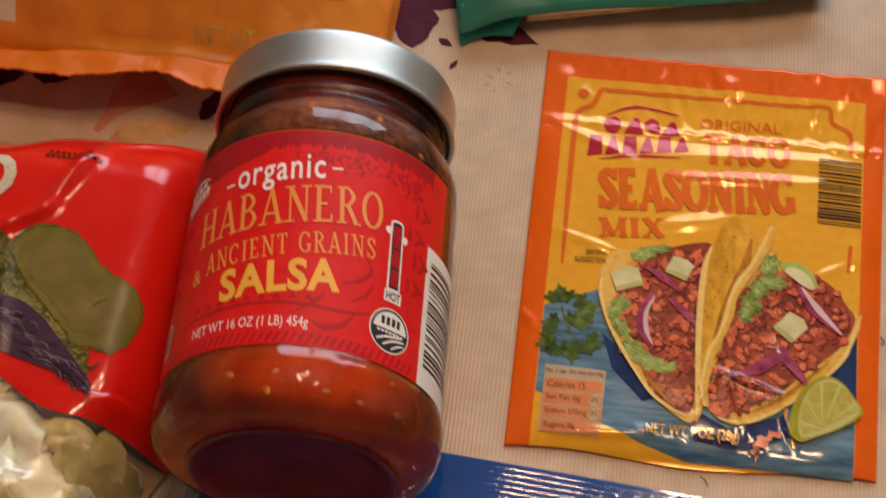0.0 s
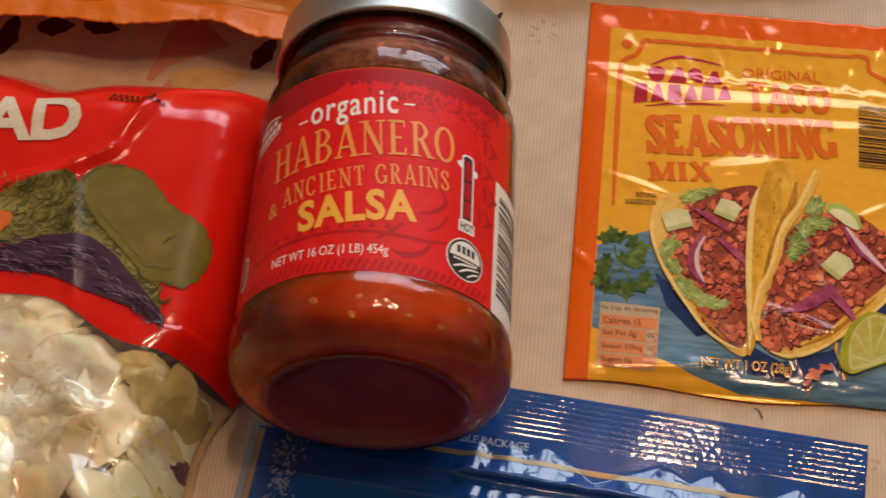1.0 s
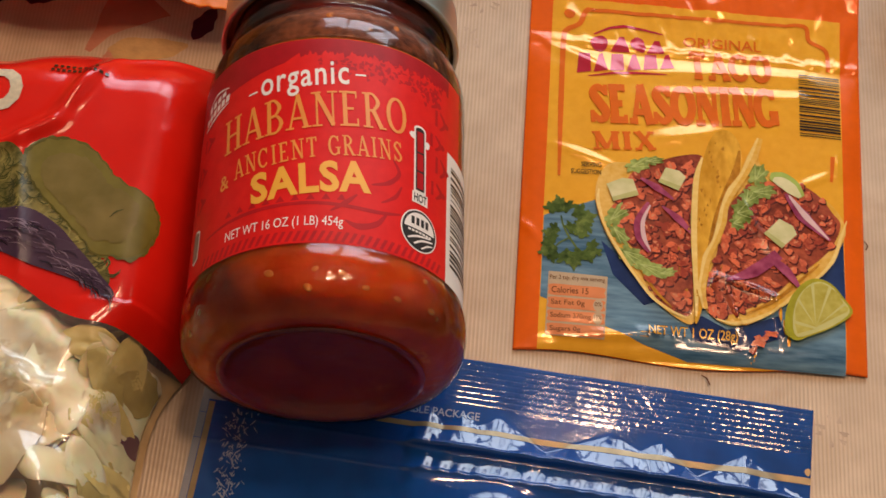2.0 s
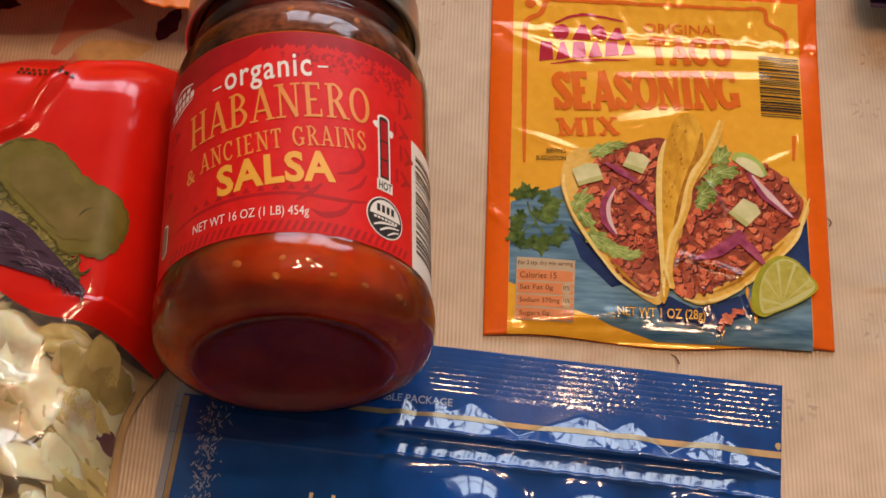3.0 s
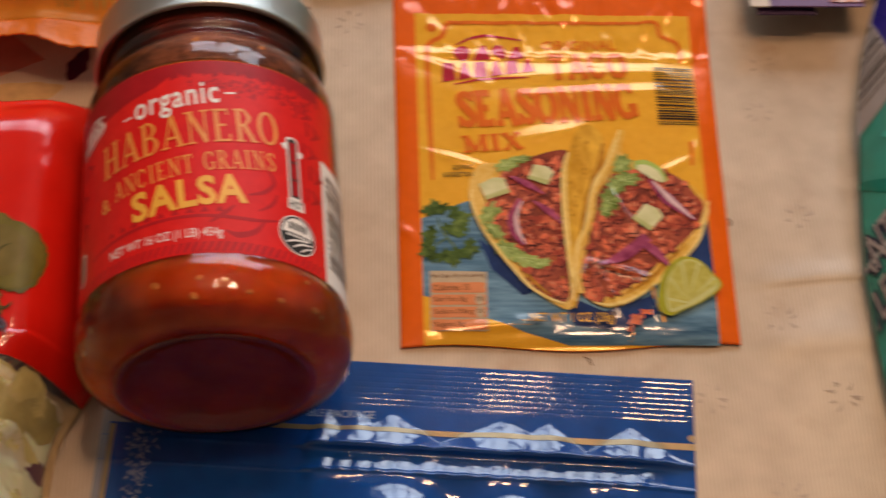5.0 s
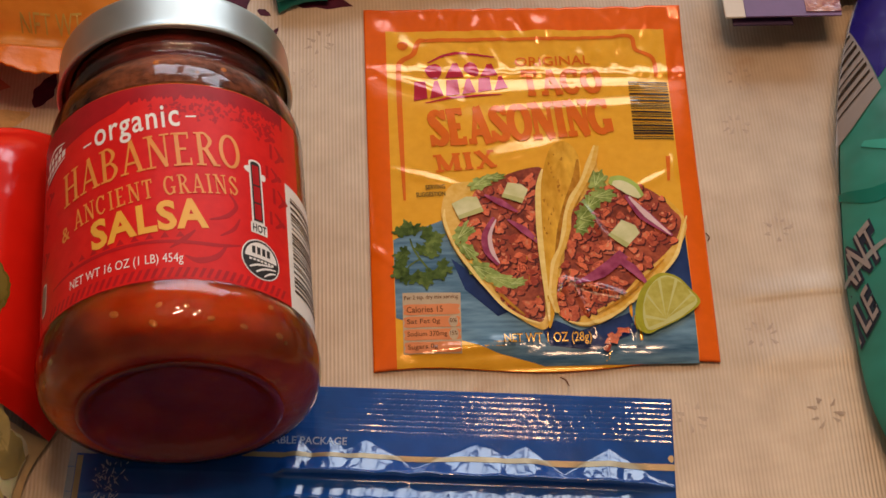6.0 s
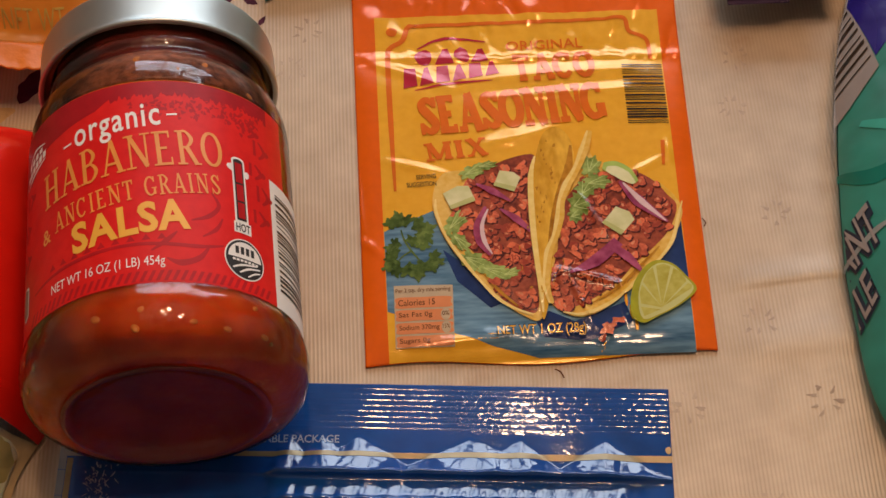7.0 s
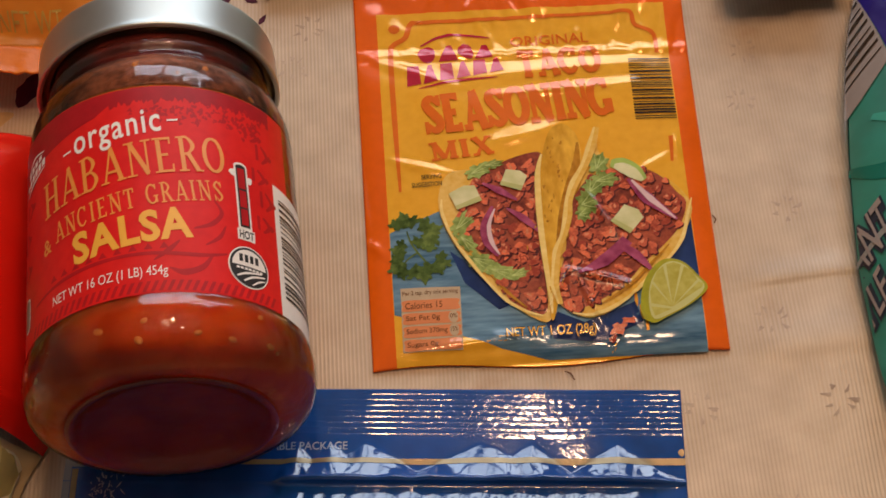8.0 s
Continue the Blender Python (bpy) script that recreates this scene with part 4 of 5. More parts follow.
    line_of("lettering", 7, "brown_ink", body, 1.05 * len(body), 2.2, 11.0, y + 0.7, 0, 0.005)
    if k in (1, 2):
        art("value_spot", 7, "panel", blob(25.7, y + 1.7, 1.5, 2.1, 0, 3, 0.02, 20))
        line_of("lettering", 8, "brown_ink", ("0%", "15%")[k - 1], 2.2, 1.5, 24.6, y + 1.3, 0, 0.005)
line_of("lettering", 6, "brown_ink", "Per 2 tsp. dry mix serving", 17.2, 2.0, 10.4, 24.2, 0.3, 0.005)
# bar code
rnd = random.Random(3)
y, bars = 87.2, []
while y < 112.6:
    h = rnd.choice((0.28, 0.35, 0.35, 0.5, 0.75))
    bars.append(box2(89.6, y, 103.1, y + h))
    y += h + rnd.choice((0.4, 0.5, 0.6, 0.9))
for stripe in bars:
    art("code_bar", 6, "black_ink", stripe)


# ---- salsa jar ----
jar = thing("salsa_jar", "glass jar of red salsa lying on its side, silver lid", "jar", pose(-0.05656, 0, 0.03917, -1.805, 0, 3.259))
JR = 0.0394
OUTER = [(0.0, -0.0268), (0.018, -0.0271), (0.0248, -0.0288), (0.0272, -0.0315), (0.0312, -0.0315), (0.0358, -0.0300), (0.0388, -0.0272), (0.0401, -0.0238), (0.0405, -0.0206), (0.0405, -0.0178),
         (0.0403, -0.0154), (0.0398, -0.0138), (0.0393, -0.0124), (0.03925, -0.0095), (0.03925, 0.0540), (0.03925, 0.0560), (0.0392, 0.0585), (0.0390, 0.0612), (0.0385, 0.0640), (0.0376, 0.0668), (0.0363, 0.0692), (0.0348, 0.0712), (0.0337, 0.0728), (0.0331, 0.0748),
         (0.0342, 0.0765), (0.0342, 0.0780), (0.0330, 0.0795), (0.0330, 0.0930)]
line = rounded(OUTER, 2)
part("glass", lathe([(max(0, p[0]), p[1]) for p in line], 96), "glass", jar, "clear glass")
inner = [(max(0.0, p[0] - 0.0005), p[1] + (0.0006 if p[1] < -0.02 else 0)) for p in line]
part("salsa", lathe([p for p in inner if p[1] < 0.0572] + [(0.0, 0.0572)], 96), "salsa", jar, "chunky red-orange salsa with seeds")
part("headspace", lathe([(0.0, 0.0570)] + [p for p in inner if 0.0570 < p[1] < 0.0725] + [(0.0, 0.0725)], 96), "headspace", jar, "brown grainy smear inside the shoulder")
# separate neck fill, coloured darker for the shade behind the threads
part("neck_smear", lathe([(0.0, 0.0724)] + [p for p in inner if p[1] > 0.0724] + [(0.0, 0.0930)], 96), "neck_smear", jar, "dark maroon fill inside the neck, shade in its colour")
part("glass_base", lathe([(0.0, -0.0276), (0.0180, -0.0279), (0.0246, -0.0297), (0.0264, -0.0318), (0.0272, -0.0324), (0.0283, -0.0325), (0.0291, -0.0320)], 96), "base_glass", jar, "thick glass base, shade tinted into it")
rnd = random.Random(21)
for k in range(26):
    if k < 19:
        u, th = rnd.uniform(-0.027, -0.0135), radians(rnd.uniform(-85, 85))
    else:
        u, th = rnd.uniform(0.058, 0.068), radians(rnd.uniform(-80, 80))
    r = min(((abs(p[1] - u), p[0]) for p in line))[1] - 0.0008
    bm = bmesh.new()
    bmesh.ops.create_uvsphere(bm, u_segments=8, v_segments=6, radius=1)
    s = rnd.uniform(0.0006, 0.0012)
    m = Matrix.Translation((r * math.sin(th), u, r * math.cos(th))) @ Matrix.Rotation(th, 4, "Y") @ Matrix.Rotation(rnd.uniform(0, 3), 4, "Z") @ Matrix.Diagonal((s, s * 1.4, s * 0.5, 1))
    bmesh.ops.transform(bm, matrix=m, verts=bm.verts[:])
    part("seed", bm, "seed", jar, "pale pepper seed")
part("lid", lathe([(p[0], p[1]) for p in rounded([(0.0, 0.0942), (0.020, 0.0942), (0.0305, 0.0945), (0.0325, 0.0957), (0.0350, 0.0963), (0.0363, 0.0952), (0.0367, 0.0936), (0.0367, 0.0835), (0.0369, 0.0822), (0.0373, 0.0815), (0.0369, 0.0808), (0.0356, 0.0809)], 2)], 96), "lid", jar, "silver metal screw lid")
part("lid_rim", lathe([(0.0357, 0.0811), (0.0352, 0.0830), (0.0335, 0.0832)], 96), "lid_gold", jar, "gold lacquered inner rim")


def on_jar(level):
    def put(s, u, dz=0.0):
        r = JR + 0.00008 * level + dz
        return (r * math.sin(s / JR), u, r * math.cos(s / JR))
    return put


def arc(deg):
    return radians(deg) * JR


def label_art(name, level, material, *polys, label=""):
    return part(name, lay(flat(*[[(x / 1000, y / 1000) for x, y in p] for p in polys]), on_jar(level), 0.0018), material, jar, label)


def label_line(level, material, body, w, h, x, y, turn=0.0, bold=0.0, name="lettering", **more):
    return part(name, lay(words(body, w / 1000, h / 1000, x / 1000, y / 1000, turn, bold, **more), on_jar(level), 0.0018), material, jar)


LB, LT = -0.0122, 0.0560
part("label", sheet(lambda s, u: on_jar(0)(s, u), span(arc(-98), arc(58.5), 60), span(LB, LT, 4)), "label", jar, "red paper label")
part("code_panel", sheet(lambda s, u: on_jar(0)(s, u), span(arc(58.5), arc(112), 20), span(LB, 0.031, 3)), "label_white", jar, "white bar code panel")
part("label_edge", sheet(lambda s, u: on_jar(0)(s, u), span(arc(58.5), arc(70), 6), span(0.031, LT, 3)), "label", jar, "red paper label")
# darker crown of the label with a ragged lower rim
rag = [(-66, 55.8), (-66, 43), (-52, 41.5), (-40, 43.5), (-28, 45.5), (-14, 48.5)]
rag += [(-10 + 0.42 * i, 50.6 + 1.3 * wob(i * 0.42, 0.5, 0.35, 9) + 2.4 * wob(i * 0.42, 0.5, 1.3, 4)) for i in range(118)]
rag += [(40.2, 50), (40.2, 55.8)]
label_art("label_print", 0.6, "label_dark", rag, label="crimson upper field")
rnd = random.Random(8)
label_art("label_print", 0.6, "label_motif", *[blob(rnd.uniform(-4, 36), rnd.gauss(47.0, 2.0), rnd.uniform(0.2, 0.9), rnd.uniform(0.3, 0.8), rnd.uniform(0, 90), 3, 0.3, 10, k) for k in range(120)])
# woven border motifs
label_art("label_print", 0.6, "label_motif", *[[(-40 + 2.15 * i, -11.6), (-39.0 + 2.15 * i, -11.6), (-37.6 + 2.15 * i, -8.4), (-38.6 + 2.15 * i, -8.4)] for i in range(36)])
label_art("label_print", 0.6, "label_motif", ribbon([(-38, -2.4), (-24, -0.4), (-4, 0.4), (14, -0.4), (22, 1)], [0.5, 1.2, 1.0, 1.2, 0.5]),
          *[[(-30 + 4.2 * i, 0.8 + 0.1 * i), (-27.6 + 4.2 * i, 0.9 + 0.1 * i), (-28.8 + 4.2 * i, 2.8 + 0.1 * i)] for i in range(9)])
label_art("label_print", 0.6, "label_motif", ribbon([(6, -4.5), (10, -6), (15, -4), (18, 0.5)], [0.3, 2.0, 1.6, 0.4]), ribbon([(2, -2), (6, 1), (9, 4)], [0.4, 1.6, 0.4]),
          ribbon([(13, 8), (18, 10), (21, 14), (19, 18)], [0.4, 1.4, 1.2, 0.4]), ribbon([(16, 3), (20, 6), (22, 10)], [0.4, 1.2, 0.4]))
for x0, y0, hgt in ((34.8, 12, 5), (36.5, 20, 6), (34.0, 28, 5), (36.0, 36, 6), (32.0, 42, 4), (-44, 30, 5), (-47, 20, 6), (-46, 10, 5), (-44, 38, 4)):
    label_art("label_print", 0.6, "label_motif", ribbon([(x0, y0), (x0 + 2.4, y0 + hgt * 0.5), (x0, y0 + hgt)], [0.6, 1.6, 0.6]), box2(x0 - 2.2, y0 + 0.5, x0 - 1.2, y0 + hgt), blob(x0 + 3.6, y0 + hgt * 0.5, 0.8, 1.0, 0, 3, 0.2, 12, 3))
# lettering
label_line(2, "label_white", "organic", 25.8, 10.8, -20.3, 35.4, 4.5, 0.012, space=1.12)
label_art("dash", 2, "label_white", [(-24.9, 39.9), (-21.9, 40.2), (-21.9, 40.8), (-24.9, 40.5)])
label_art("dash", 2, "label_white", [(6.8, 43.4), (9.8, 43.7), (9.8, 44.3), (6.8, 44.0)])
part("lettering", lay(roman("HABANERO", 0.0565, 0.0118, -0.0328, 0.0226, 5.0, 0.15, 0.07, 0.05, 0.06), on_jar(2), 0.0018), "label_orange", jar)
part("lettering", lay(roman("ANCIENT GRAINS", 0.0500, 0.0066, -0.0276, 0.0124, 6.4, 0.15, 0.08, 0.06, 0.12), on_jar(2), 0.0018), "label_orange", jar)
label_line(2, "label_orange", "&", 3.6, 5.0, -33.2, 10.6, 6, 0.01)
label_line(2, "label_yellow", "SALSA", 33.8, 10.2, -20.8, 1.8, 5.2, 0.035, space=1.08)
label_line(2, "label_white", "NET WT 16 OZ (1 LB) 454g", 34.6, 3.9, -29.0, -7.9, 0.5, 0.0)
# heat gauge
label_art("heat_gauge", 1.4, "label_white", ribbon([(28.2, 10.4), (28.0, 21), (27.7, 31.6)], [4.4, 4.4, 4.4]), blob(27.7, 31.6, 2.2, 1.3, 0, 3, 0.02, 20), blob(25.2, 29.0, 1.2, 1.2, 0, 3, 0.1, 14), blob(30.4, 27.6, 1.2, 1.2, 0, 3, 0.1, 14), label="white edged chilli heat gauge")
label_art("heat_gauge", 2.2, "label_black", ribbon([(28.2, 11.2), (28.0, 21), (27.7, 31.2)], [3.2, 3.2, 3.2]), blob(27.7, 31.2, 1.6, 1.0, 0, 3, 0.02, 20))
label_art("heat_gauge", 3.0, "label_motif", ribbon([(28.2, 11.9), (28.15, 14.5), (28.1, 17.2)], [2.3, 2.3, 2.3]), ribbon([(28.1, 17.8), (28.0, 20.6), (27.95, 23.4)], [2.3, 2.3, 2.3]), ribbon([(27.9, 24.0), (27.8, 27), (27.7, 30.8)], [2.3, 2.3, 2.3]))
label_art("heat_gauge", 1.4, "label_white", box2(25.5, 7.0, 31.2, 10.6))
label_line(2.2, "label_black", "HOT", 4.7, 2.7, 26.1, 7.5, 0, 0.02)
# round seal as plain shapes
label_art("seal", 1.4, "label_white", blob(28.6, -1.6, 6.6, 6.6, 0, 3, 0.0, 48), label="round black and white seal")
label_art("seal", 2.0, "label_black", blob(28.6, -1.6, 6.2, 6.2, 0, 3, 0.0, 48))
label_art("seal", 2.6, "label_white", [(28.6 + 5.5 * math.cos(radians(a)), -1.6 + 5.5 * math.sin(radians(a))) for a in range(2, 180, 8)])
label_art("seal", 2.6, "label_white", ribbon([(24.4, -5.0), (27.5, -3.6), (32.5, -2.6)], [0.5, 0.7, 0.4]), ribbon([(26.5, -6.2), (29.5, -4.4), (33.6, -3.4)], [0.5, 0.7, 0.4]), ribbon([(29.2, -7.0), (31.4, -5.4), (33.6, -4.6)], [0.4, 0.6, 0.3]))
label_art("seal", 3.2, "label_black", *[box2(25.4 + 1.7 * i, -0.2, 26.5 + 1.7 * i, 2.2) for i in range(4)])
label_art("seal", 3.2, "label_white", *[box2(24.4 + 1.25 * i, -2.6, 25.3 + 1.25 * i, -1.9) for i in range(7)])
# brand mark as plain bars
label_art("brand_mark", 2, "label_white", ribbon([(-45.5, 45.4), (-40.5, 48.4), (-34.0, 47.4)], [0.3, 0.8, 0.3]), ribbon([(-47, 38.5), (-41, 40.0), (-33.5, 42.0)], [0.3, 0.9, 0.3]),
          *[[(-45 + 2.6 * i, 43.6 + 0.5 * i), (-43.2 + 2.6 * i, 43.9 + 0.5 * i), (-43.2 + 2.6 * i, 46.2 + 0.3 * i), (-45 + 2.6 * i, 45.9 + 0.3 * i)] for i in range(4)],
          *[[(-46.6 + 2.3 * i, 40.2 + 0.45 * i), (-44.9 + 2.3 * i, 40.5 + 0.45 * i), (-44.9 + 2.3 * i, 42.6 + 0.5 * i), (-46.6 + 2.3 * i, 42.3 + 0.5 * i)] for i in range(6)], label="white brand mark of plain bars")
label_art("recycling_mark", 1.4, "label_white", smooth_line([(-47.0, -6), (-43.4, -6), (-43.0, -4), (-43.0, 1), (-43.4, 3.4), (-47, 3.4)], 4, True), label="small grey printed badge")
label_art("recycling_mark", 2.0, "label_grey", smooth_line([(-47.0, -5.4), (-43.9, -5.4), (-43.6, -4), (-43.6, 1), (-43.9, 2.8), (-47, 2.8)], 4, True))
rnd = random.Random(12)
y, bars = -6.0, []
while y < 26.5:
    h = rnd.choice((0.35, 0.45, 0.7, 0.9))
    bars.append(box2(42.5, y, 70.0, y + h))
    y += h + rnd.choice((0.5, 0.7, 0.9, 1.3))
for stripe in bars:
    label_art("code_bar", 1.2, "label_black", stripe)


# ---- blue resealable bag ----
blue = thing("resealable_bag", "flat dark blue glossy resealable food bag with gold line", "food bag", pose(-0.0908, 0.00115, 0, 0, 0, -4.13))
BW, BH = 0.1840, 0.150


def blue_peak(x):
    """How far the pulled folds under the gold line reach up towards the seal, 0 to 1."""
    return max(0.0, *[1 - abs(x - at) / wide for at, wide in ((0.069, 0.007), (0.079, 0.011), (0.090, 0.015), (0.124, 0.020), (0.138, 0.012), (0.164, 0.014))])


def blue_z(x, y):
    """y runs from 0 at the top edge down to -BH; what lies under the jar is pressed flat."""
    z = 0.0010 + 0.00012 * wob(x, y, 60, 2)
    if y > -0.0160:
        z += 0.0003 * (1 + y / 0.016) * min(1.0, max(0.0, (x - 0.05) / 0.03))
        fade = min(1.0, -y / 0.0006, (y + 0.0160) / 0.001)
        z += 0.000042 * max(0.0, math.sin(2 * math.pi * y / 0.00185)) ** 2 * fade * (0.55 + 0.45 * min(1.0, max(0.0, (x - 0.085) / 0.03)))
        z += fade * 0.000032 * wob(x, y * 0.6, 800, 4) * (1 / (1 + math.exp(-(x - 0.112) / 0.006))) * min(1.0, max(0.0, (-y - 0.0015) / 0.002))
    under = 1 / (1 + math.exp(-(x - 0.0640) / 0.0012))
    edge = min(1.0, max(0.0, (BW - x) / 0.018))
    if y < -0.0165:
        fold = 0.80 + 0.12 * (2 * abs((x * 62 + 0.5 * wob(x, 0.0, 60, 6)) % 1.0 - 0.5) - 0.5) * 2 + 0.10 * wob(x, y * 0.35, 160, 6)
        if y > -0.0300:
            start = -0.0172 - 0.0100 * (1 - blue_peak(x + 0.0010 * wob(x, y, 300, 16)))
            k = max(0.0, start - y) / (start + 0.0300)
            z += under * edge * 0.0043 * (k ** 1.1) * max(0.1, fold)
        elif y > -0.0383:
            k = (-0.0300 - y) / 0.0083
            w = 0.90 + 0.10 * math.sin(2 * math.pi * x / 0.0062 + 1.6 * math.sin(90 * x) + 1.4 * k)
            z += under * edge * (0.0043 * max(0.0, 1 - k / 0.2) ** 2 * max(0.1, fold) + 0.0027 * max(0.0, k - 0.12) * w + 0.0004)
        else:
            k = min(1.0, (-0.0383 - y) / 0.014)
            big = 0.60 + 0.45 * math.sin(118 * x + 2.0 * math.sin(50 * x) + 22 * y) + 0.35 * wob(x, y * 0.5, 70, 8)
            z += under * edge * (0.0027 * (1 - k) ** 3 + 0.0062 * k * max(0.0, big)) + (1 - under) * 0.0030 * k * min(1.0, x / 0.02) * min(1.0, max(0.0, (-0.046 - y) / 0.03))
        for yy in (-0.0300, -0.0383):
            z += 0.0006 * math.exp(-((y - yy) / 0.0005) ** 2) * (0.3 + 0.7 * under)
    return max(z, 0.0006)


def blue_top(x):
    """The bag's corner is folded under the jar."""
    return -0.0252 / (1 + math.exp((x - 0.038) / 0.003))


def on_blue(level):
    return lambda x, y: (x, y, blue_z(x, y) + 0.00007 * level)


ys = span(0, -0.0165, 110)[:-1] + span(-0.0165, -0.060, 90)[:-1] + span(-0.060, -BH, 24)
part("film", thick(sheet(lambda x, y: on_blue(0)(x, min(y, blue_top(x))), span(0.0, BW, 300), ys), 0.0004), "blue", blue, "dark blue glossy film")
part("side_seam", sheet(lambda x, y: on_blue(1)(x, y), span(0.0, 0.0022, 3), span(-0.0255, -BH, 60)), "clear_edge", blue, "clear sealed edge")
part("corner_seam", sheet(lambda x, y: on_blue(1)(x, y), span(0.0, 0.030, 20), span(-0.0255, -0.0215, 6)), "clear_edge", blue, "clear sealed corner")


def blue_art(name, level, material, *polys, label=""):
    return part(name, lay(flat(*[[(x / 1000, y / 1000) for x, y in p] for p in polys]), on_blue(level), 0.0013), material, blue, label)


blue_art("gold_line", 2, "blue_gold", [(52, -23.0), (184, -22.2), (184, -24.4), (52, -24.6)], label="gold printed line")
blue_art("gold_line", 2, "blue_gold", box2(2.4, -149, 4.2, -26.2), label="gold printed line")
blue_art("tear_notch", 2, "blue_gold", blob(183.0, -20.4, 0.9, 1.2, 0, 3, 0.1, 16), label="gold tear mark")
part("lettering", lay(words("RESEALABLE PACKAGE", 0.0330, 0.0026, 0.0507, -0.0202, 0.8, 0.012), on_blue(2), 0.0013), "blue_text_glint", blue)
part("lettering", lay(words("Har", 0.0200, 0.0090, 0.0450, -0.0617, 0, -0.008), on_blue(2), 0.0013), "cream_ink", blue)
for x0, x1 in ((67.5, 70), (72, 78), (80, 86)):
    blue_art("letter_bar", 2, "cream_ink", box2(x0, -61.7, x1, -55.0), label="cream lettering as a plain bar")
# glints of the crinkled film, painted as pale specks along the side
rnd = random.Random(31)
tagged(blue_art("side_print", 2, "blue_text_glint", *[blob(rnd.gauss(12.5, 2.0), rnd.uniform(-64, -28), rnd.uniform(0.08, 0.26), rnd.uniform(0.2, 1.2), rnd.uniform(-60, 60), 3, 0.3, 10, k) for k in range(190)], label="pale specks painted as glints of the crinkled film"), kind="stuff")


# ---- salad bag ----
salad = thing("salad_bag", "red printed bag of shredded salad with clear window", "food bag")
SX0, SX1, SY0, SY1 = -0.285, -0.0930, -0.135, 0.0935


def salad_side(y):
    """The bag's edge beside the jar, which draws in below the jar."""
    return SX1 - 0.0140 / (1 + math.exp((y + 0.022) / 0.006))


def red_top(x):
    """The bag's upper edge, with a dip beside the seam."""
    return SY1 + 0.0012 - 0.0045 * math.exp(-((x + 0.172) / 0.014) ** 2)


def salad_z(x, y, lift=0.0):
    top = red_top(x)
    ex = max(0.0, min(1.0, (salad_side(y) - x) / 0.026, (x - SX0) / 0.05))
    ey = max(0.0, min(1.0, (top - y) / 0.036, (y - SY0) / 0.05))
    fx, fy = 1 - (1 - ex) ** 2.6, math.sin(ey * math.pi / 2) ** 0.9
    z = 0.0015 + 0.0365 * fx * fy
    k = fx * fy
    z += k * ((0.0012 if y > -0.012 else 0.0046) * wob(x, y, 38, 11) + (0.0002 if y > -0.012 else 0.0009) * wob(x, y, 95, 12))
    for a, b, w, h in (((-0.105, 0.083), (-0.132, 0.076), 0.0022, 0.0020), ((-0.131, 0.076), (-0.144, 0.047), 0.0028, 0.0034), ((-0.142, 0.047), (-0.156, 0.038), 0.0026, 0.0030), ((-0.154, 0.038), (-0.185, 0.025), 0.0030, 0.0032),
                       ((-0.154, 0.040), (-0.145, -0.006), 0.0022, 0.0014), ((-0.115, -0.026), (-0.121, -0.060), 0.0030, 0.0034), ((-0.144, -0.051), (-0.122, -0.036), 0.0026, 0.0030), ((-0.128, -0.035), (-0.162, -0.046), 0.0045, 0.0024),
                       ((-0.160, -0.048), (-0.150, -0.075), 0.0040, 0.0034), ((-0.150, -0.030), (-0.120, -0.052), 0.0040, 0.0036), ((-0.175, -0.050), (-0.140, -0.082), 0.0042, 0.0036), ((-0.132, -0.060), (-0.118, -0.080), 0.0040, 0.0024)):
        z += ridge(x, y, a, b, w, h)
    return z + lift


def red_low(x):
    """The lower rim of the red panel."""
    t = max(0.0, min(1.0, (x + 0.154) / 0.038))
    return -0.0068 - 0.0135 * t * t * (3 - 2 * t) + 0.0005 * math.sin(150 * x)


def on_salad(level):
    return lambda x, y: (x, y, salad_z(x, y) + 0.00016 * level)


def strip(lo, hi, n, m, level):
    def at(u, v):
        x = SX0 + u * (SX1 - SX0)
        y = lo(x) + v * (hi(x) - lo(x))
        x = SX0 + u * (salad_side(y) - SX0)
        return on_salad(level)(x, y)
    return sheet(at, span(0, 1, n), span(0, 1, m))


part("printed_film", strip(red_low, red_top, 240, 130, 0), "red_bag", salad, "glossy red printed film")
part("clear_window", strip(lambda x: SY0, red_low, 130, 90, 0), "film", salad, "clear crinkled film window").visible_shadow = False
filling = strip(lambda x: SY0 + 0.004, red_low, 150, 120, 0)
for v in filling.verts:
    x, y, z = v.co
    a, b = x + 0.8 * y + 0.006 * wob(x, y, 50, 63), 0.35 * (y - 0.8 * x)
    folds = abs(wob(a, b, 45, 61)) + 0.3 * abs(wob(a, b, 110, 62))
    v.co.z = max(0.0015, z - min(0.0085, 0.4 * z) - min(0.005, 0.35 * z) * min(1.0, 1.3 * folds))
part("filling", filling, "salad_bed", salad, "bed of shredded salad")
rnd = random.Random(77)


def petal(length, width, thick_by, bend, seed):
    """A thick, curved cut leaf with soft edges."""
    bm = bmesh.new()
    bmesh.ops.create_uvsphere(bm, u_segments=28, v_segments=18, radius=1)
    for v in bm.verts:
        x, y, z = v.co
        w = 1 + 0.22 * noise.noise(Vector((x * 1.7, y * 1.7, seed)))
        px, py = x * length / 2 * w, y * width / 2 * (1 - 0.25 * x) * w
        v.co = (px, py, z * thick_by / 2 + bend * (1 - x * x) + 0.35 * bend * y * y + length * (0.060 * noise.noise(Vector((x * 2.2, y * 2.2, seed + 9))) + 0.005 * math.sin(9 * y + seed)))
    return bm


def pressed(j, x, y, turn):
    """A leaf that lies in the bag and is pressed flat against the film from inside."""
    small = j >= 8
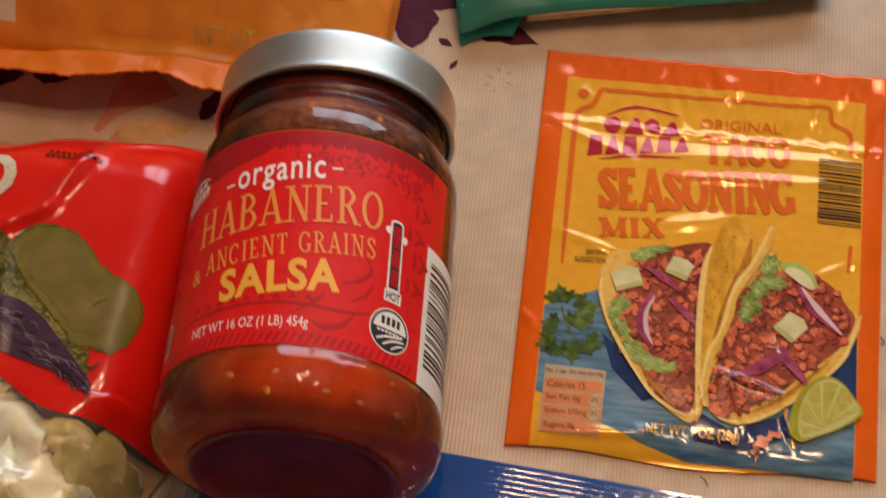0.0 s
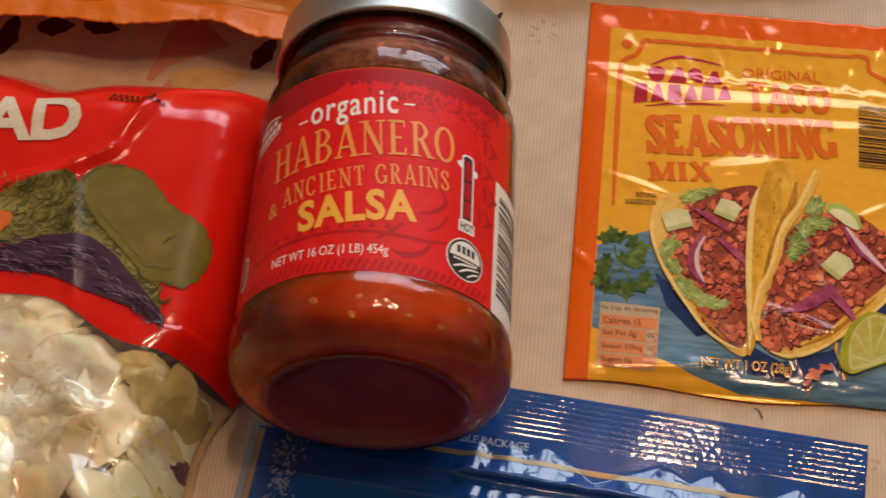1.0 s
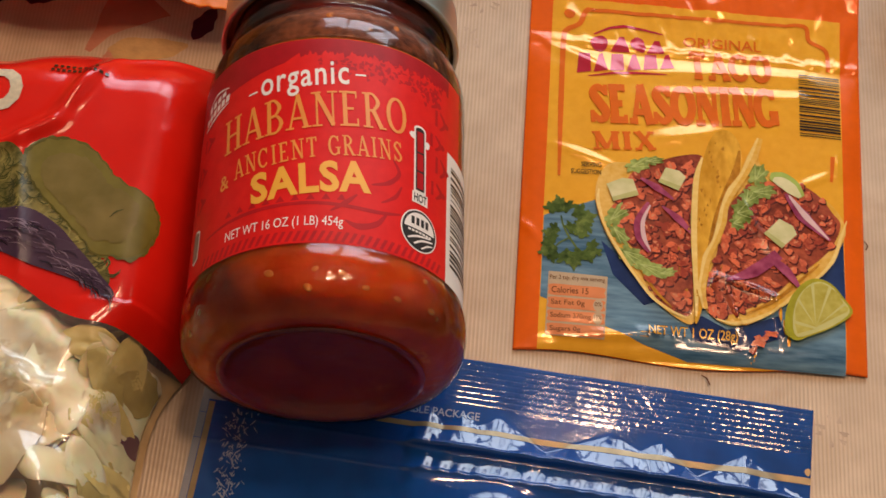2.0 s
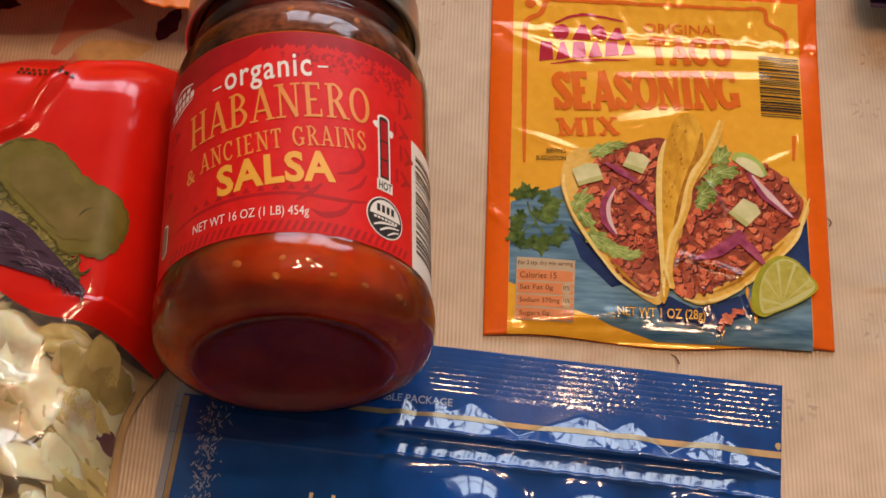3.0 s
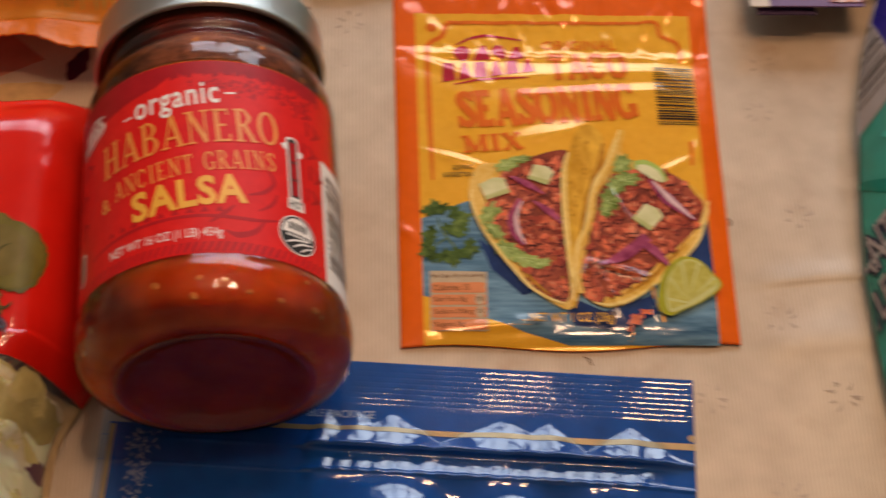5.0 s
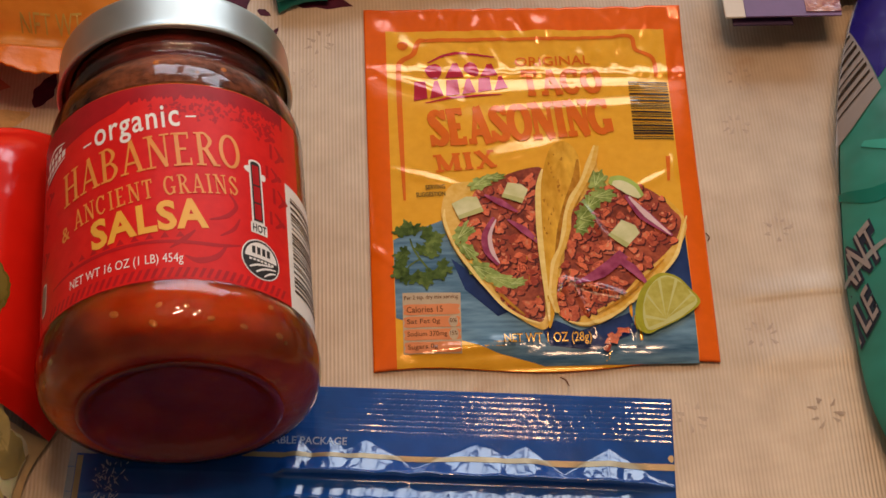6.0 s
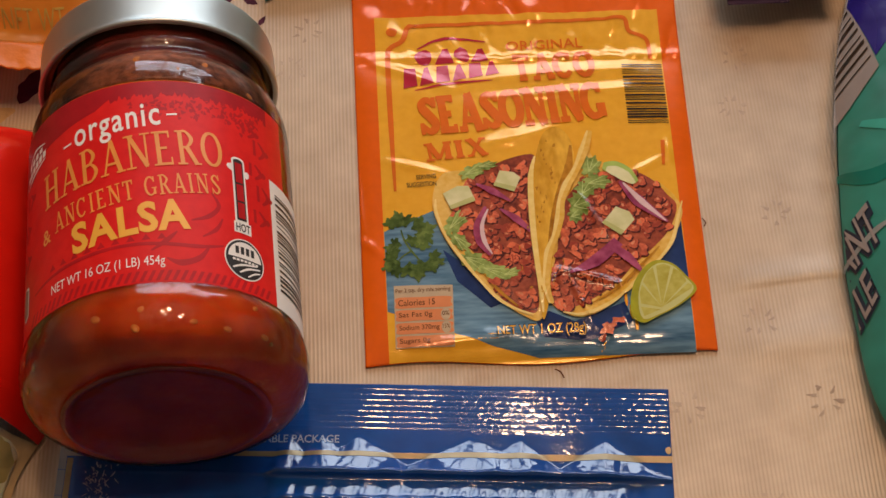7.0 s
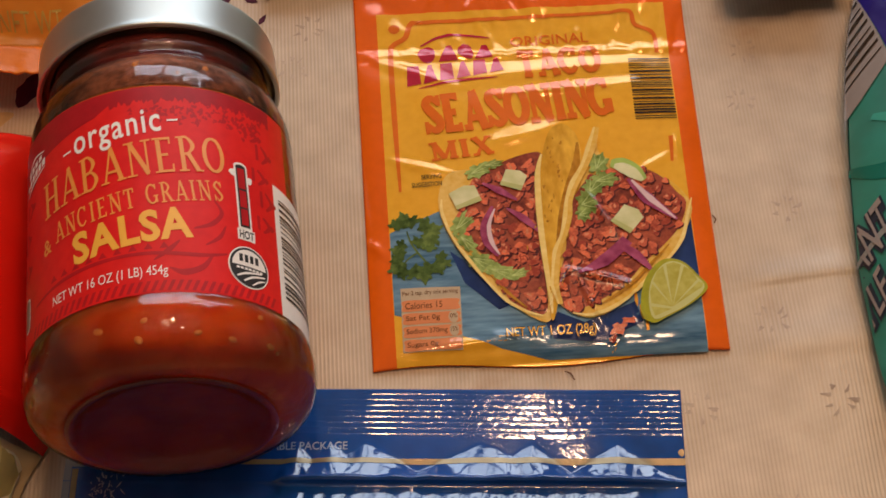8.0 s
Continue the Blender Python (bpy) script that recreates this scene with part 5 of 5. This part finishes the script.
    L, W = ((rnd.uniform(0.026, 0.050), rnd.uniform(0.015, 0.027)) if not small else (rnd.uniform(0.012, 0.024), rnd.uniform(0.006, 0.011)) if j < 11 else (rnd.uniform(0.010, 0.018), rnd.uniform(0.005, 0.009)))
    bm = petal(L, W, 0.0030 if not small else 0.0018, rnd.uniform(0.007, 0.016) * rnd.choice((1, 1, -0.6)) * (0.25 if small else 1.0), rnd.uniform(0, 99))
    deep = rnd.uniform(0.0030, 0.0075) if small else rnd.uniform(0.0085, 0.0215)
    for v in bm.verts:
        px = x + v.co.x * math.cos(turn) - v.co.y * math.sin(turn)
        py = min(y + v.co.x * math.sin(turn) + v.co.y * math.cos(turn), red_low(x) + 0.012)
        px = min(px, salad_side(py) - (0.0015 if small else 0.0130))
        top = salad_z(px, py)
        s = min(1.0, top / 0.022)
        v.co = (px, py, max(0.0004, min(top + s * (v.co.z - deep + 0.0015 * wob(px, py, 70, j)), top - 0.0007)))
    return part("shred", bm, (("cabbage",) * 10 + ("cabbage_green",) + ("cabbage_purple",) * 3)[j], salad)


for k in range(170):
    x, y = rnd.uniform(-0.225, -0.1085), rnd.uniform(-0.110, 0.0)
    if y > red_low(x) + 0.002 or (x > -0.124 and y > -0.020):
        continue
    j = rnd.choice((0, 1, 2, 3, 4, 5, 6, 7)) if x < -0.126 else rnd.choice((8, 9, 10, 8, 9, 10, 10, 11))
    pressed(j, x, y, rnd.uniform(0, 6.28))
for k in range(60):
    y = rnd.uniform(-0.105, -0.024)
    pressed(rnd.choice((8, 9, 10, 10, 9, 8, 10, 11)), salad_side(y) - rnd.uniform(0.003, 0.015), y, rnd.uniform(0, 6.28))


def bumpy(points, by):
    return [(x + by * noise.noise(Vector((x * 0.6, y * 0.6, 4.0))), y + by * noise.noise(Vector((x * 0.6, y * 0.6, 9.0)))) for x, y in points]


def bag_art(name, level, material, *polys, label="", down=3.5):
    return part(name, lay(flat(*[[(x / 1000, (y - down) / 1000) for x, y in p] for p in polys]), on_salad(level), 0.0014), material, salad, label)


# printed vegetables
bag_art("herb_picture", 1.5, "herb", smooth_line([(-182, 22), (-174, 27), (-168, 31), (-159, 35.6), (-153, 35), (-146, 25), (-138, 16), (-131, 10), (-124.5, 3), (-119.5, -3), (-119, -8), (-126, -2), (-140, 8), (-160, 10), (-182, 10)], 5, True), label="picture of green herbs", down=0)
strands = []
for k in range(170):
    t = rnd.random()
    x, y = (rnd.uniform(-178, -146), rnd.uniform(13, 31)) if t < 0.7 else (-146 + 26 * (t - 0.7) / 0.3, 22 - 27 * (t - 0.7) / 0.3 + rnd.uniform(-4, 2))
    a = rnd.uniform(-0.7, 1.5)
    strands.append(ribbon([(x, y), (x + 2.6 * math.cos(a), y + 2.6 * math.sin(a)), (x + 4.6 * math.cos(a + 0.5), y + 4.6 * math.sin(a + 0.5))], [0.2, 0.55, 0.15], 3))
for k, ink in enumerate(("herb_dark", "herb_pale", "herb_dark")):
    tagged(bag_art("herb_picture", 2.0 + 0.4 * k, ink, *strands[k::3], label="picture of herb strands", down=0), kind="stuff")
GHERKIN = [(-151, 32), (-149.6, 37), (-144.6, 40.2), (-139, 40.4), (-132.6, 38.6), (-126.4, 33), (-121.6, 27.6), (-114.8, 24.2), (-109.8, 20.8), (-107.8, 14.6), (-109, 7), (-111.6, 2.2), (-115.4, 0.2), (-119.2, 1.2), (-123.6, 0.6), (-128, 5), (-133, 10), (-139, 15.4), (-145, 21.4), (-149.2, 27)]
for level, ink, k in ((3, "olive_rim", 1.0), (4, "olive", 0.955), (5, "olive_light", 0.72)):
    bag_art("gherkin_picture", level, ink, bumpy(smooth_line([(-130 + (x + 130) * k, 20 + (y - 20) * k) for x, y in GHERKIN], 6, True), 0.9), label="picture of an olive green gherkin", down=0)
bag_art("gherkin_picture", 6, "herb_dark", ribbon([(-122, 14), (-120.4, 16), (-118.4, 17)], [0.2, 0.6, 0.2]), label="dark nick on the gherkin picture", down=0)
bag_art("cabbage_picture", 3, "beet", smooth_line([(-182, 7), (-168, 9), (-159, 13.6), (-150, 14.6), (-144, 14.4), (-136, 9.6), (-131, 4.8), (-126, 0), (-121, -5.4), (-116.6, -10.4), (-118, -12.6), (-123, -9.4), (-129, -7), (-137, -4.8), (-145, -2.6), (-151, -0.2), (-159, 1.0), (-168, 0.6), (-182, 0)], 4, True), label="picture of shredded purple cabbage", down=0)
shreds = []
for k in range(150):
    t = rnd.random()
    x = -182 + 62 * t + rnd.uniform(-2, 2)
    mid, half = (5.5 + 1.2 * t / 0.55, 5.2) if t < 0.55 else (6.7 - 16.5 * (t - 0.55) / 0.45, 5.2 - 4.2 * (t - 0.55) / 0.45)
    y, a, l = mid + rnd.uniform(-half, half), rnd.uniform(-0.25, 0.25) - 0.9 * max(0.0, t - 0.45), rnd.uniform(2.5, 5.5)
    shreds.append(ribbon([(x, y), (x + l * math.cos(a), y + l * math.sin(a)), (x + 1.6 * l * math.cos(a - 0.25), y + 1.6 * l * math.sin(a - 0.25))], [0.15, 0.5, 0.15], 3))
for k in range(2):
    tagged(bag_art("cabbage_picture", 4 + k, ("beet_pale", "beet")[k], *shreds[k::2], label="picture of shredded purple cabbage", down=0), kind="stuff")
bag_art("carrot_picture", 4, "carrot", blob(-174, 17, 5, 4.5, 20, 3, 0.1, 24, 1), label="picture of carrot", down=0)
part("lettering", lay(words("SALAD", 0.066, 0.0180, -0.2205, 0.0400, 7.5, 0.035), on_salad(3), 0.0022), "bag_cream", salad)
bag_art("date_print", 3, "black_ink", *[box2(-149.0 + 1.9 * i, 67.6 - 0.10 * i, -147.9 + 1.9 * i, 68.8 - 0.10 * i) for i in range(8)], *[box2(-149.4 + 1.7 * i, 65.4 - 0.08 * i, -148.3 + 1.7 * i, 66.6 - 0.08 * i) for i in range(11)], label="black stamped date as plain bars", down=0)


# ---- orange bag ----
orange = thing("snack_bag", "crinkled orange plastic food bag with crimped seam", "food bag")
OX0, OX1, OY0, OY1 = -0.26, -0.0545, 0.1070, 0.30


def orange_z(x, y):
    ex = max(0.0, min(1.0, (OX1 - x) / 0.045, (x - OX0) / 0.05))
    ey = max(0.0, min(1.0, (y - OY0 - 0.012) / 0.06, (OY1 - y) / 0.05))
    body = 0.034 * math.sin(ex * math.pi / 2) * math.sin(ey * math.pi / 2)
    z = 0.0220 - 0.007 * max(0, (x + 0.12) / 0.06) + body + 0.0022 * wob(x, y, 40, 21) + 0.0010 * wob(x, y, 110, 22)
    z -= 0.0035 * math.exp(-((y - OY0 - 0.0125 - 0.002 * math.sin(40 * x)) / 0.0022) ** 2)
    return max(0.002, z)


def seam_low(x):
    return OY0 + 0.0010 * math.sin(130 * x) + 0.0012 * wob(x, 0.3, 90, 3) + 0.0008 * wob(x, 0.3, 420, 5) + (0.003 * math.exp(-((x + 0.128) / 0.012) ** 2))


part("film", thick(sheet(lambda x, v: (x, OY0 + 0.011 + v * (OY1 - OY0 - 0.011), orange_z(x, OY0 + 0.011 + v * (OY1 - OY0 - 0.011))), span(OX0, OX1, 130), span(0, 1, 70)), 0.0008), "orange_bag", orange, "orange crinkled film")
part("seam", thick(sheet(lambda x, v: (x, seam_low(x) + v * (OY0 + 0.0112 - seam_low(x)), orange_z(x, OY0 + 0.0112 * v) ), span(OX0, OX1, 260), span(0, 1, 16)), 0.0007), "orange_seam", orange, "bright orange crimped seam")
part("underside", thick(sheet(lambda x, v: (x, OY0 + 0.02 + v * (OY1 - OY0 - 0.02), 0.0012 + 0.014 * (2 * abs(v - 0.5)) ** 6), span(OX0, OX1, 20), span(0, 1, 16)), 0.0006), "orange_bag", orange, "orange film underside")


def on_orange(level):
    return lambda x, y: (x, y, orange_z(x, y) + 0.0003 * level)


part("front_picture", lay(flat(blob(-0.085, 0.158, 0.026, 0.017, 10, 4, 0.12, 40, 2)), on_orange(1), 0.003), "bag_yellow", orange, "yellow picture on the film")
part("front_print", lay(flat(box2(-0.200, 0.1235, -0.1775, 0.150)), on_orange(1), 0.003), "bag_white", orange, "pale printed patch")
part("lettering", lay(words("NET WT", 0.0205, 0.0052, -0.1165, 0.1215, 1.0, 0.0), on_orange(1.5), 0.003), "bag_yellow", orange)
part("front_print", lay(flat(*[box2(-0.1995 + 0.004 * i, 0.1400, -0.197 + 0.004 * i, 0.1440) for i in range(3)]), on_orange(2), 0.003), "black_ink", orange, "dark print as plain bars")


# ---- teal pouch ----
pouch = thing("teal_pouch", "teal glossy pouch with cream folded paper edge", "food packet", pose(-0.0315, 0.1485, 0, 0, 0, 12.5))


def pouch_z(x, y):
    e = max(0.0, min(1.0, x / 0.02, (0.13 - x) / 0.02, y / 0.02, (0.12 - y) / 0.02))
    return 0.0110 + 0.009 * math.sin(e * math.pi / 2) + 0.0012 * wob(x, y, 50, 31) - 0.0045 * math.exp(-(x / 0.010) ** 2) * math.exp(-(y / 0.012) ** 2)


part("film", thick(sheet(lambda x, y: (x, y + 0.0018 * math.sin(45 * x), pouch_z(x, y)), span(0, 0.13, 60), span(0, 0.12, 50)), 0.0008), "teal", pouch, "teal glossy film")
part("flap", thick(sheet(lambda u, v: (u * 0.026 * (1 - 0.3 * (1 - v)), -0.0015 + 0.010 * v + 0.002 * math.sin(3 * u), 0.0020 + 0.0085 * v + 0.0015 * u), span(0, 1, 14), span(0, 1, 10)), 0.0007), "teal_deep", pouch, "dark teal folded flap")
for k in range(6):
    z = 0.0098 - 0.0016 * k
    part("paper_edge", thick(sheet(lambda x, y: (x, y + 0.0012 * k + 0.0006 * math.sin(60 * x + k), z + 0.0004 * math.sin(33 * x + k)), span(0.024, 0.128, 20), span(0.001, 0.11, 3)), 0.0012), "kraft", pouch, "cream folded paper layer")


# ---- purple carton ----
carton = thing("purple_carton", "purple and white card carton with open flaps", "carton")
part("body", solid(0.140, 0.30, 0.156, 0.27, 0.0, 0.0148, 0.0008), "purple", carton, "purple carton body", smooth=False)
part("flap", solid(0.1338, 0.168, 0.1295, 0.146, 0.0150, 0.0157, 0.0002), "purple", carton, "purple card flap", smooth=False)
part("flap_edge", solid(0.1266, 0.1338, 0.1295, 0.165, 0.0149, 0.0156, 0.0002), "card_white", carton, "white card strip", smooth=False)
part("top", solid(0.1339, 0.30, 0.1461, 0.27, 0.0151, 0.0158, 0.0002), "purple", carton, "purple carton top", smooth=False)
part("picture", solid(0.1555, 0.168, 0.1312, 0.160, 0.0159, 0.0161), "pink_foil", carton, "pink glinting print", smooth=False)
part("inner_flap", solid(0.1295, 0.151, 0.1278, 0.156, 0.0125, 0.0131, 0.0002), "purple_dark", carton, "dark inner flap", smooth=False)


# ---- teal snack bag ----
chips = thing("chip_bag", "teal plastic snack bag with navy and white print", "food bag")
CX, CY, CA, CB, CZ, CH = 0.300, -0.015, 0.1485, 0.225, 0.010, 0.050


def chip_lean(y):
    """The bag lies askew: its upper part leans away, and it is nipped in above the lower seam."""
    return 0.0125 * max(0.0, min(1.0, (y - 0.020) / 0.15)) ** 1.0 + 0.0050 * math.exp(-((y + 0.042) / 0.016) ** 2) - 0.0050 / (1 + math.exp((y + 0.056) / 0.004))


def chip_point(x, y, level=0.0):
    """A full pillow: its outline is rounded, its waist at half height."""
    dx, dy = (x - CX) / CA, (y - CY) / CB
    d = (abs(dx) ** 3.0 + abs(dy) ** 3.4) ** (1 / 3.2)
    if d > 1.0:
        x, y, d = CX + (x - CX) / d, CY + (y - CY) / d, 1.0
    k = max(0.0, 1 - d ** 2.6) ** 0.8
    s = 1 + 0.0010 * level
    return (CX + (x - CX) * s + chip_lean(y), CY + (y - CY) * s, CZ + CH * k + k * (0.0035 * wob(x, y, 30, 41) + 0.0015 * wob(x, y, 80, 42)) + 0.00015 * level)


def chip_ring(rings, n, side):
    bm = bmesh.new()
    last = None
    for i in range(rings + 1):
        d = 1 - (1 - i / rings) ** 2.0
        ring = []
        for j in range(n):
            a = 2 * math.pi * j / n
            c, s = math.cos(a), math.sin(a)
            r = 1 / (abs(c) ** 3.0 + abs(s) ** 3.4) ** (1 / 3.2)
            p = Vector(chip_point(CX + CA * d * r * c, CY + CB * d * r * s))
            if side < 0:
                p.z = max(0.0006, CZ - (p.z - CZ) * 0.93)
            ring.append(bm.verts.new(p))
        if last:
            for j in range(n):
                bm.faces.new((last[j], last[(j + 1) % n], ring[(j + 1) % n], ring[j]))
        last = ring
    bmesh.ops.remove_doubles(bm, verts=bm.verts[:], dist=1e-5)
    return bm


part("film", chip_ring(90, 360, 1), "teal", chips, "teal glossy film")
part("back", chip_ring(16, 360, -1), "teal", chips, "teal film underside")


def within(bm):
    """Leaves only what lies on the bag, inside its outline."""
    out = [f for f in bm.faces if any((abs((v.co.x - chip_lean(v.co.y) - CX) / CA) ** 3.0 + abs((v.co.y - CY) / CB) ** 3.4) ** (1 / 3.2) > 0.9985 for v in f.verts)]
    bmesh.ops.delete(bm, geom=out, context="FACES")
    return bm


def chip_art(name, level, material, *polys, label=""):
    return part(name, lay(flat(*[[(x / 1000, y / 1000) for x, y in p] for p in polys]), lambda x, y: chip_point(x, y, level), 0.0012), material, chips, label)


chip_art("navy_print", 1, "navy_bag", [(158, 150), (163.5, 118), (167, 97), (176, 108), (196, 130), (216, 147), (256, 162), (256, 195), (165, 195)], label="navy printed corner")
chip_art("code_patch", 2, "code_white", [(152, 150), (159, 150), (163.5, 118), (167.5, 92), (158, 80), (146.5, 68), (146.5, 100)], label="white bar code patch")
chip_art("bar_code", 3, "black_ink", *[[(146.0, 78.0 + 3.6 * i), (165.8 - 0.50 * i, 97 + 3.6 * i), (165.8 - 0.50 * i, 97.7 + 3.6 * i + 0.6 * (i % 3)), (146.0, 78.7 + 3.6 * i + 0.6 * (i % 3))] for i in range(15)], label="dark bar code stripes")
for k, (pts, wd) in enumerate((([(152, 56), (162, 50), (176, 52), (190, 44)], [2, 6, 4, 2]), ([(160, 72), (172, 66), (186, 70)], [2, 5, 2]), ([(156, -26), (166, -12), (182, -8)], [2, 6, 4]),
                               ([(160, -48), (170, -34), (186, -28)], [2, 7, 4]), ([(166, 10), (174, 24), (186, 30)], [2, 5, 3]))):
    chip_art("swirl_print", 1 + 0.2 * k, ("teal_deep", "teal_light")[k % 2], ribbon(pts, wd), label="swirl of paler and darker teal")


for pts, wd in (([(150, 20), (160, 30), (171, 33)], [1.0, 2.0, 0.6]), ([(158, -14), (166, -6), (176, -3)], [0.6, 1.8, 0.6]), ([(162, -31), (170, -24), (180, -22)], [0.6, 2.0, 0.6]), ([(164, -39), (172, -33), (182, -31)], [0.5, 1.5, 0.5])):
    chip_art("streak_print", 2.4, "bag_grey", ribbon(pts, wd), label="faded grey streak on the film")
chip_art("dash_print", 2.4, "bag_grey", *[blob(157 + 4.2 * i, -55.5 + 0.4 * i, 1.5, 0.7, 10, 3, 0.2, 12, i) for i in range(10)], label="row of pale dashes")
chip_art("text_panel", 2.4, "code_white", smooth_line([(155, -63), (170, -61.5), (196, -59), (197, -96), (170, -98), (155, -97), (154.4, -80)], 4, True), label="pale printed panel")
chip_art("text_panel", 3.2, "outline", *[box2(160 + 5 * i, -74, 163.4 + 5 * i, -68) for i in range(6)], label="dark print as plain bars")


def chip_words(body, w, end, along, up, level, bold):
    """Slanted lettering that ends at one point and wraps round the bag's side."""
    h = 0.010
    bm = words(body, w, h, 0.0, 0.0, 0, bold)
    for v in bm.verts:
        a, b = v.co.x - w, v.co.y / h
        v.co.x, v.co.y = end[0] + a * along[0] + b * up[0], end[1] + a * along[1] + b * up[1]
    return within(lay(bm, lambda px, py: chip_point(px, py, level), 0.0012))


for body, w, end, along, up in (("RESTAURANT", 0.044, (0.1617, 0.0266), (0.70, 0.715), (-0.0029, 0.0147)), ("STYLE", 0.020, (0.1581, 0.0073), (0.565, 0.827), (-0.0017, 0.0112))):
    part("letter_shadow", chip_words(body, w, (end[0] + 0.0004, end[1] - 0.0006), along, (up[0], up[1] * 1.1), 2, 0.12), "outline", chips, "dark backing of the lettering")
    part("lettering", chip_words(body, w, end, along, up, 4, 0.01), "code_white", chips)


# ---- prints and fittings belong to the part that carries them ----
def nest(owner, carrier, *names):
    base = [ob for ob in owner.children if ob.name.split(".")[0] == carrier][0]
    for ob in list(owner.children):
        if ob.name.split(".")[0] in names:
            ob.parent = base


nest(jar, "label", "label_print", "lettering", "dash", "heat_gauge", "seal", "brand_mark", "recycling_mark")
nest(jar, "code_panel", "code_bar")
nest(jar, "lid", "lid_rim")
nest(jar, "glass", "glass_base")
nest(jar, "salsa", "seed")
nest(taco, "serving_table", "value_bar", "value_spot")
nest(taco, "front_print", "board_picture", "shade_picture", "herb_leaf", "shell_picture", "filling_picture", "meat_picture", "lettuce_picture", "avocado_picture",
     "onion_picture", "crumb_picture", "lime_picture", "frame_print", "brand_mark", "lettering", "code_bar")
nest(blue, "film", "gold_line", "tear_notch", "lettering", "letter_bar", "side_print")
nest(salad, "printed_film", "herb_picture", "gherkin_picture", "cabbage_picture", "carrot_picture", "lettering", "date_print")
nest(salad, "filling", "shred")
nest(orange, "film", "front_picture", "front_print", "lettering")
nest(chips, "film", "navy_print", "code_patch", "bar_code", "swirl_print", "streak_print", "dash_print", "text_panel", "letter_shadow", "lettering")
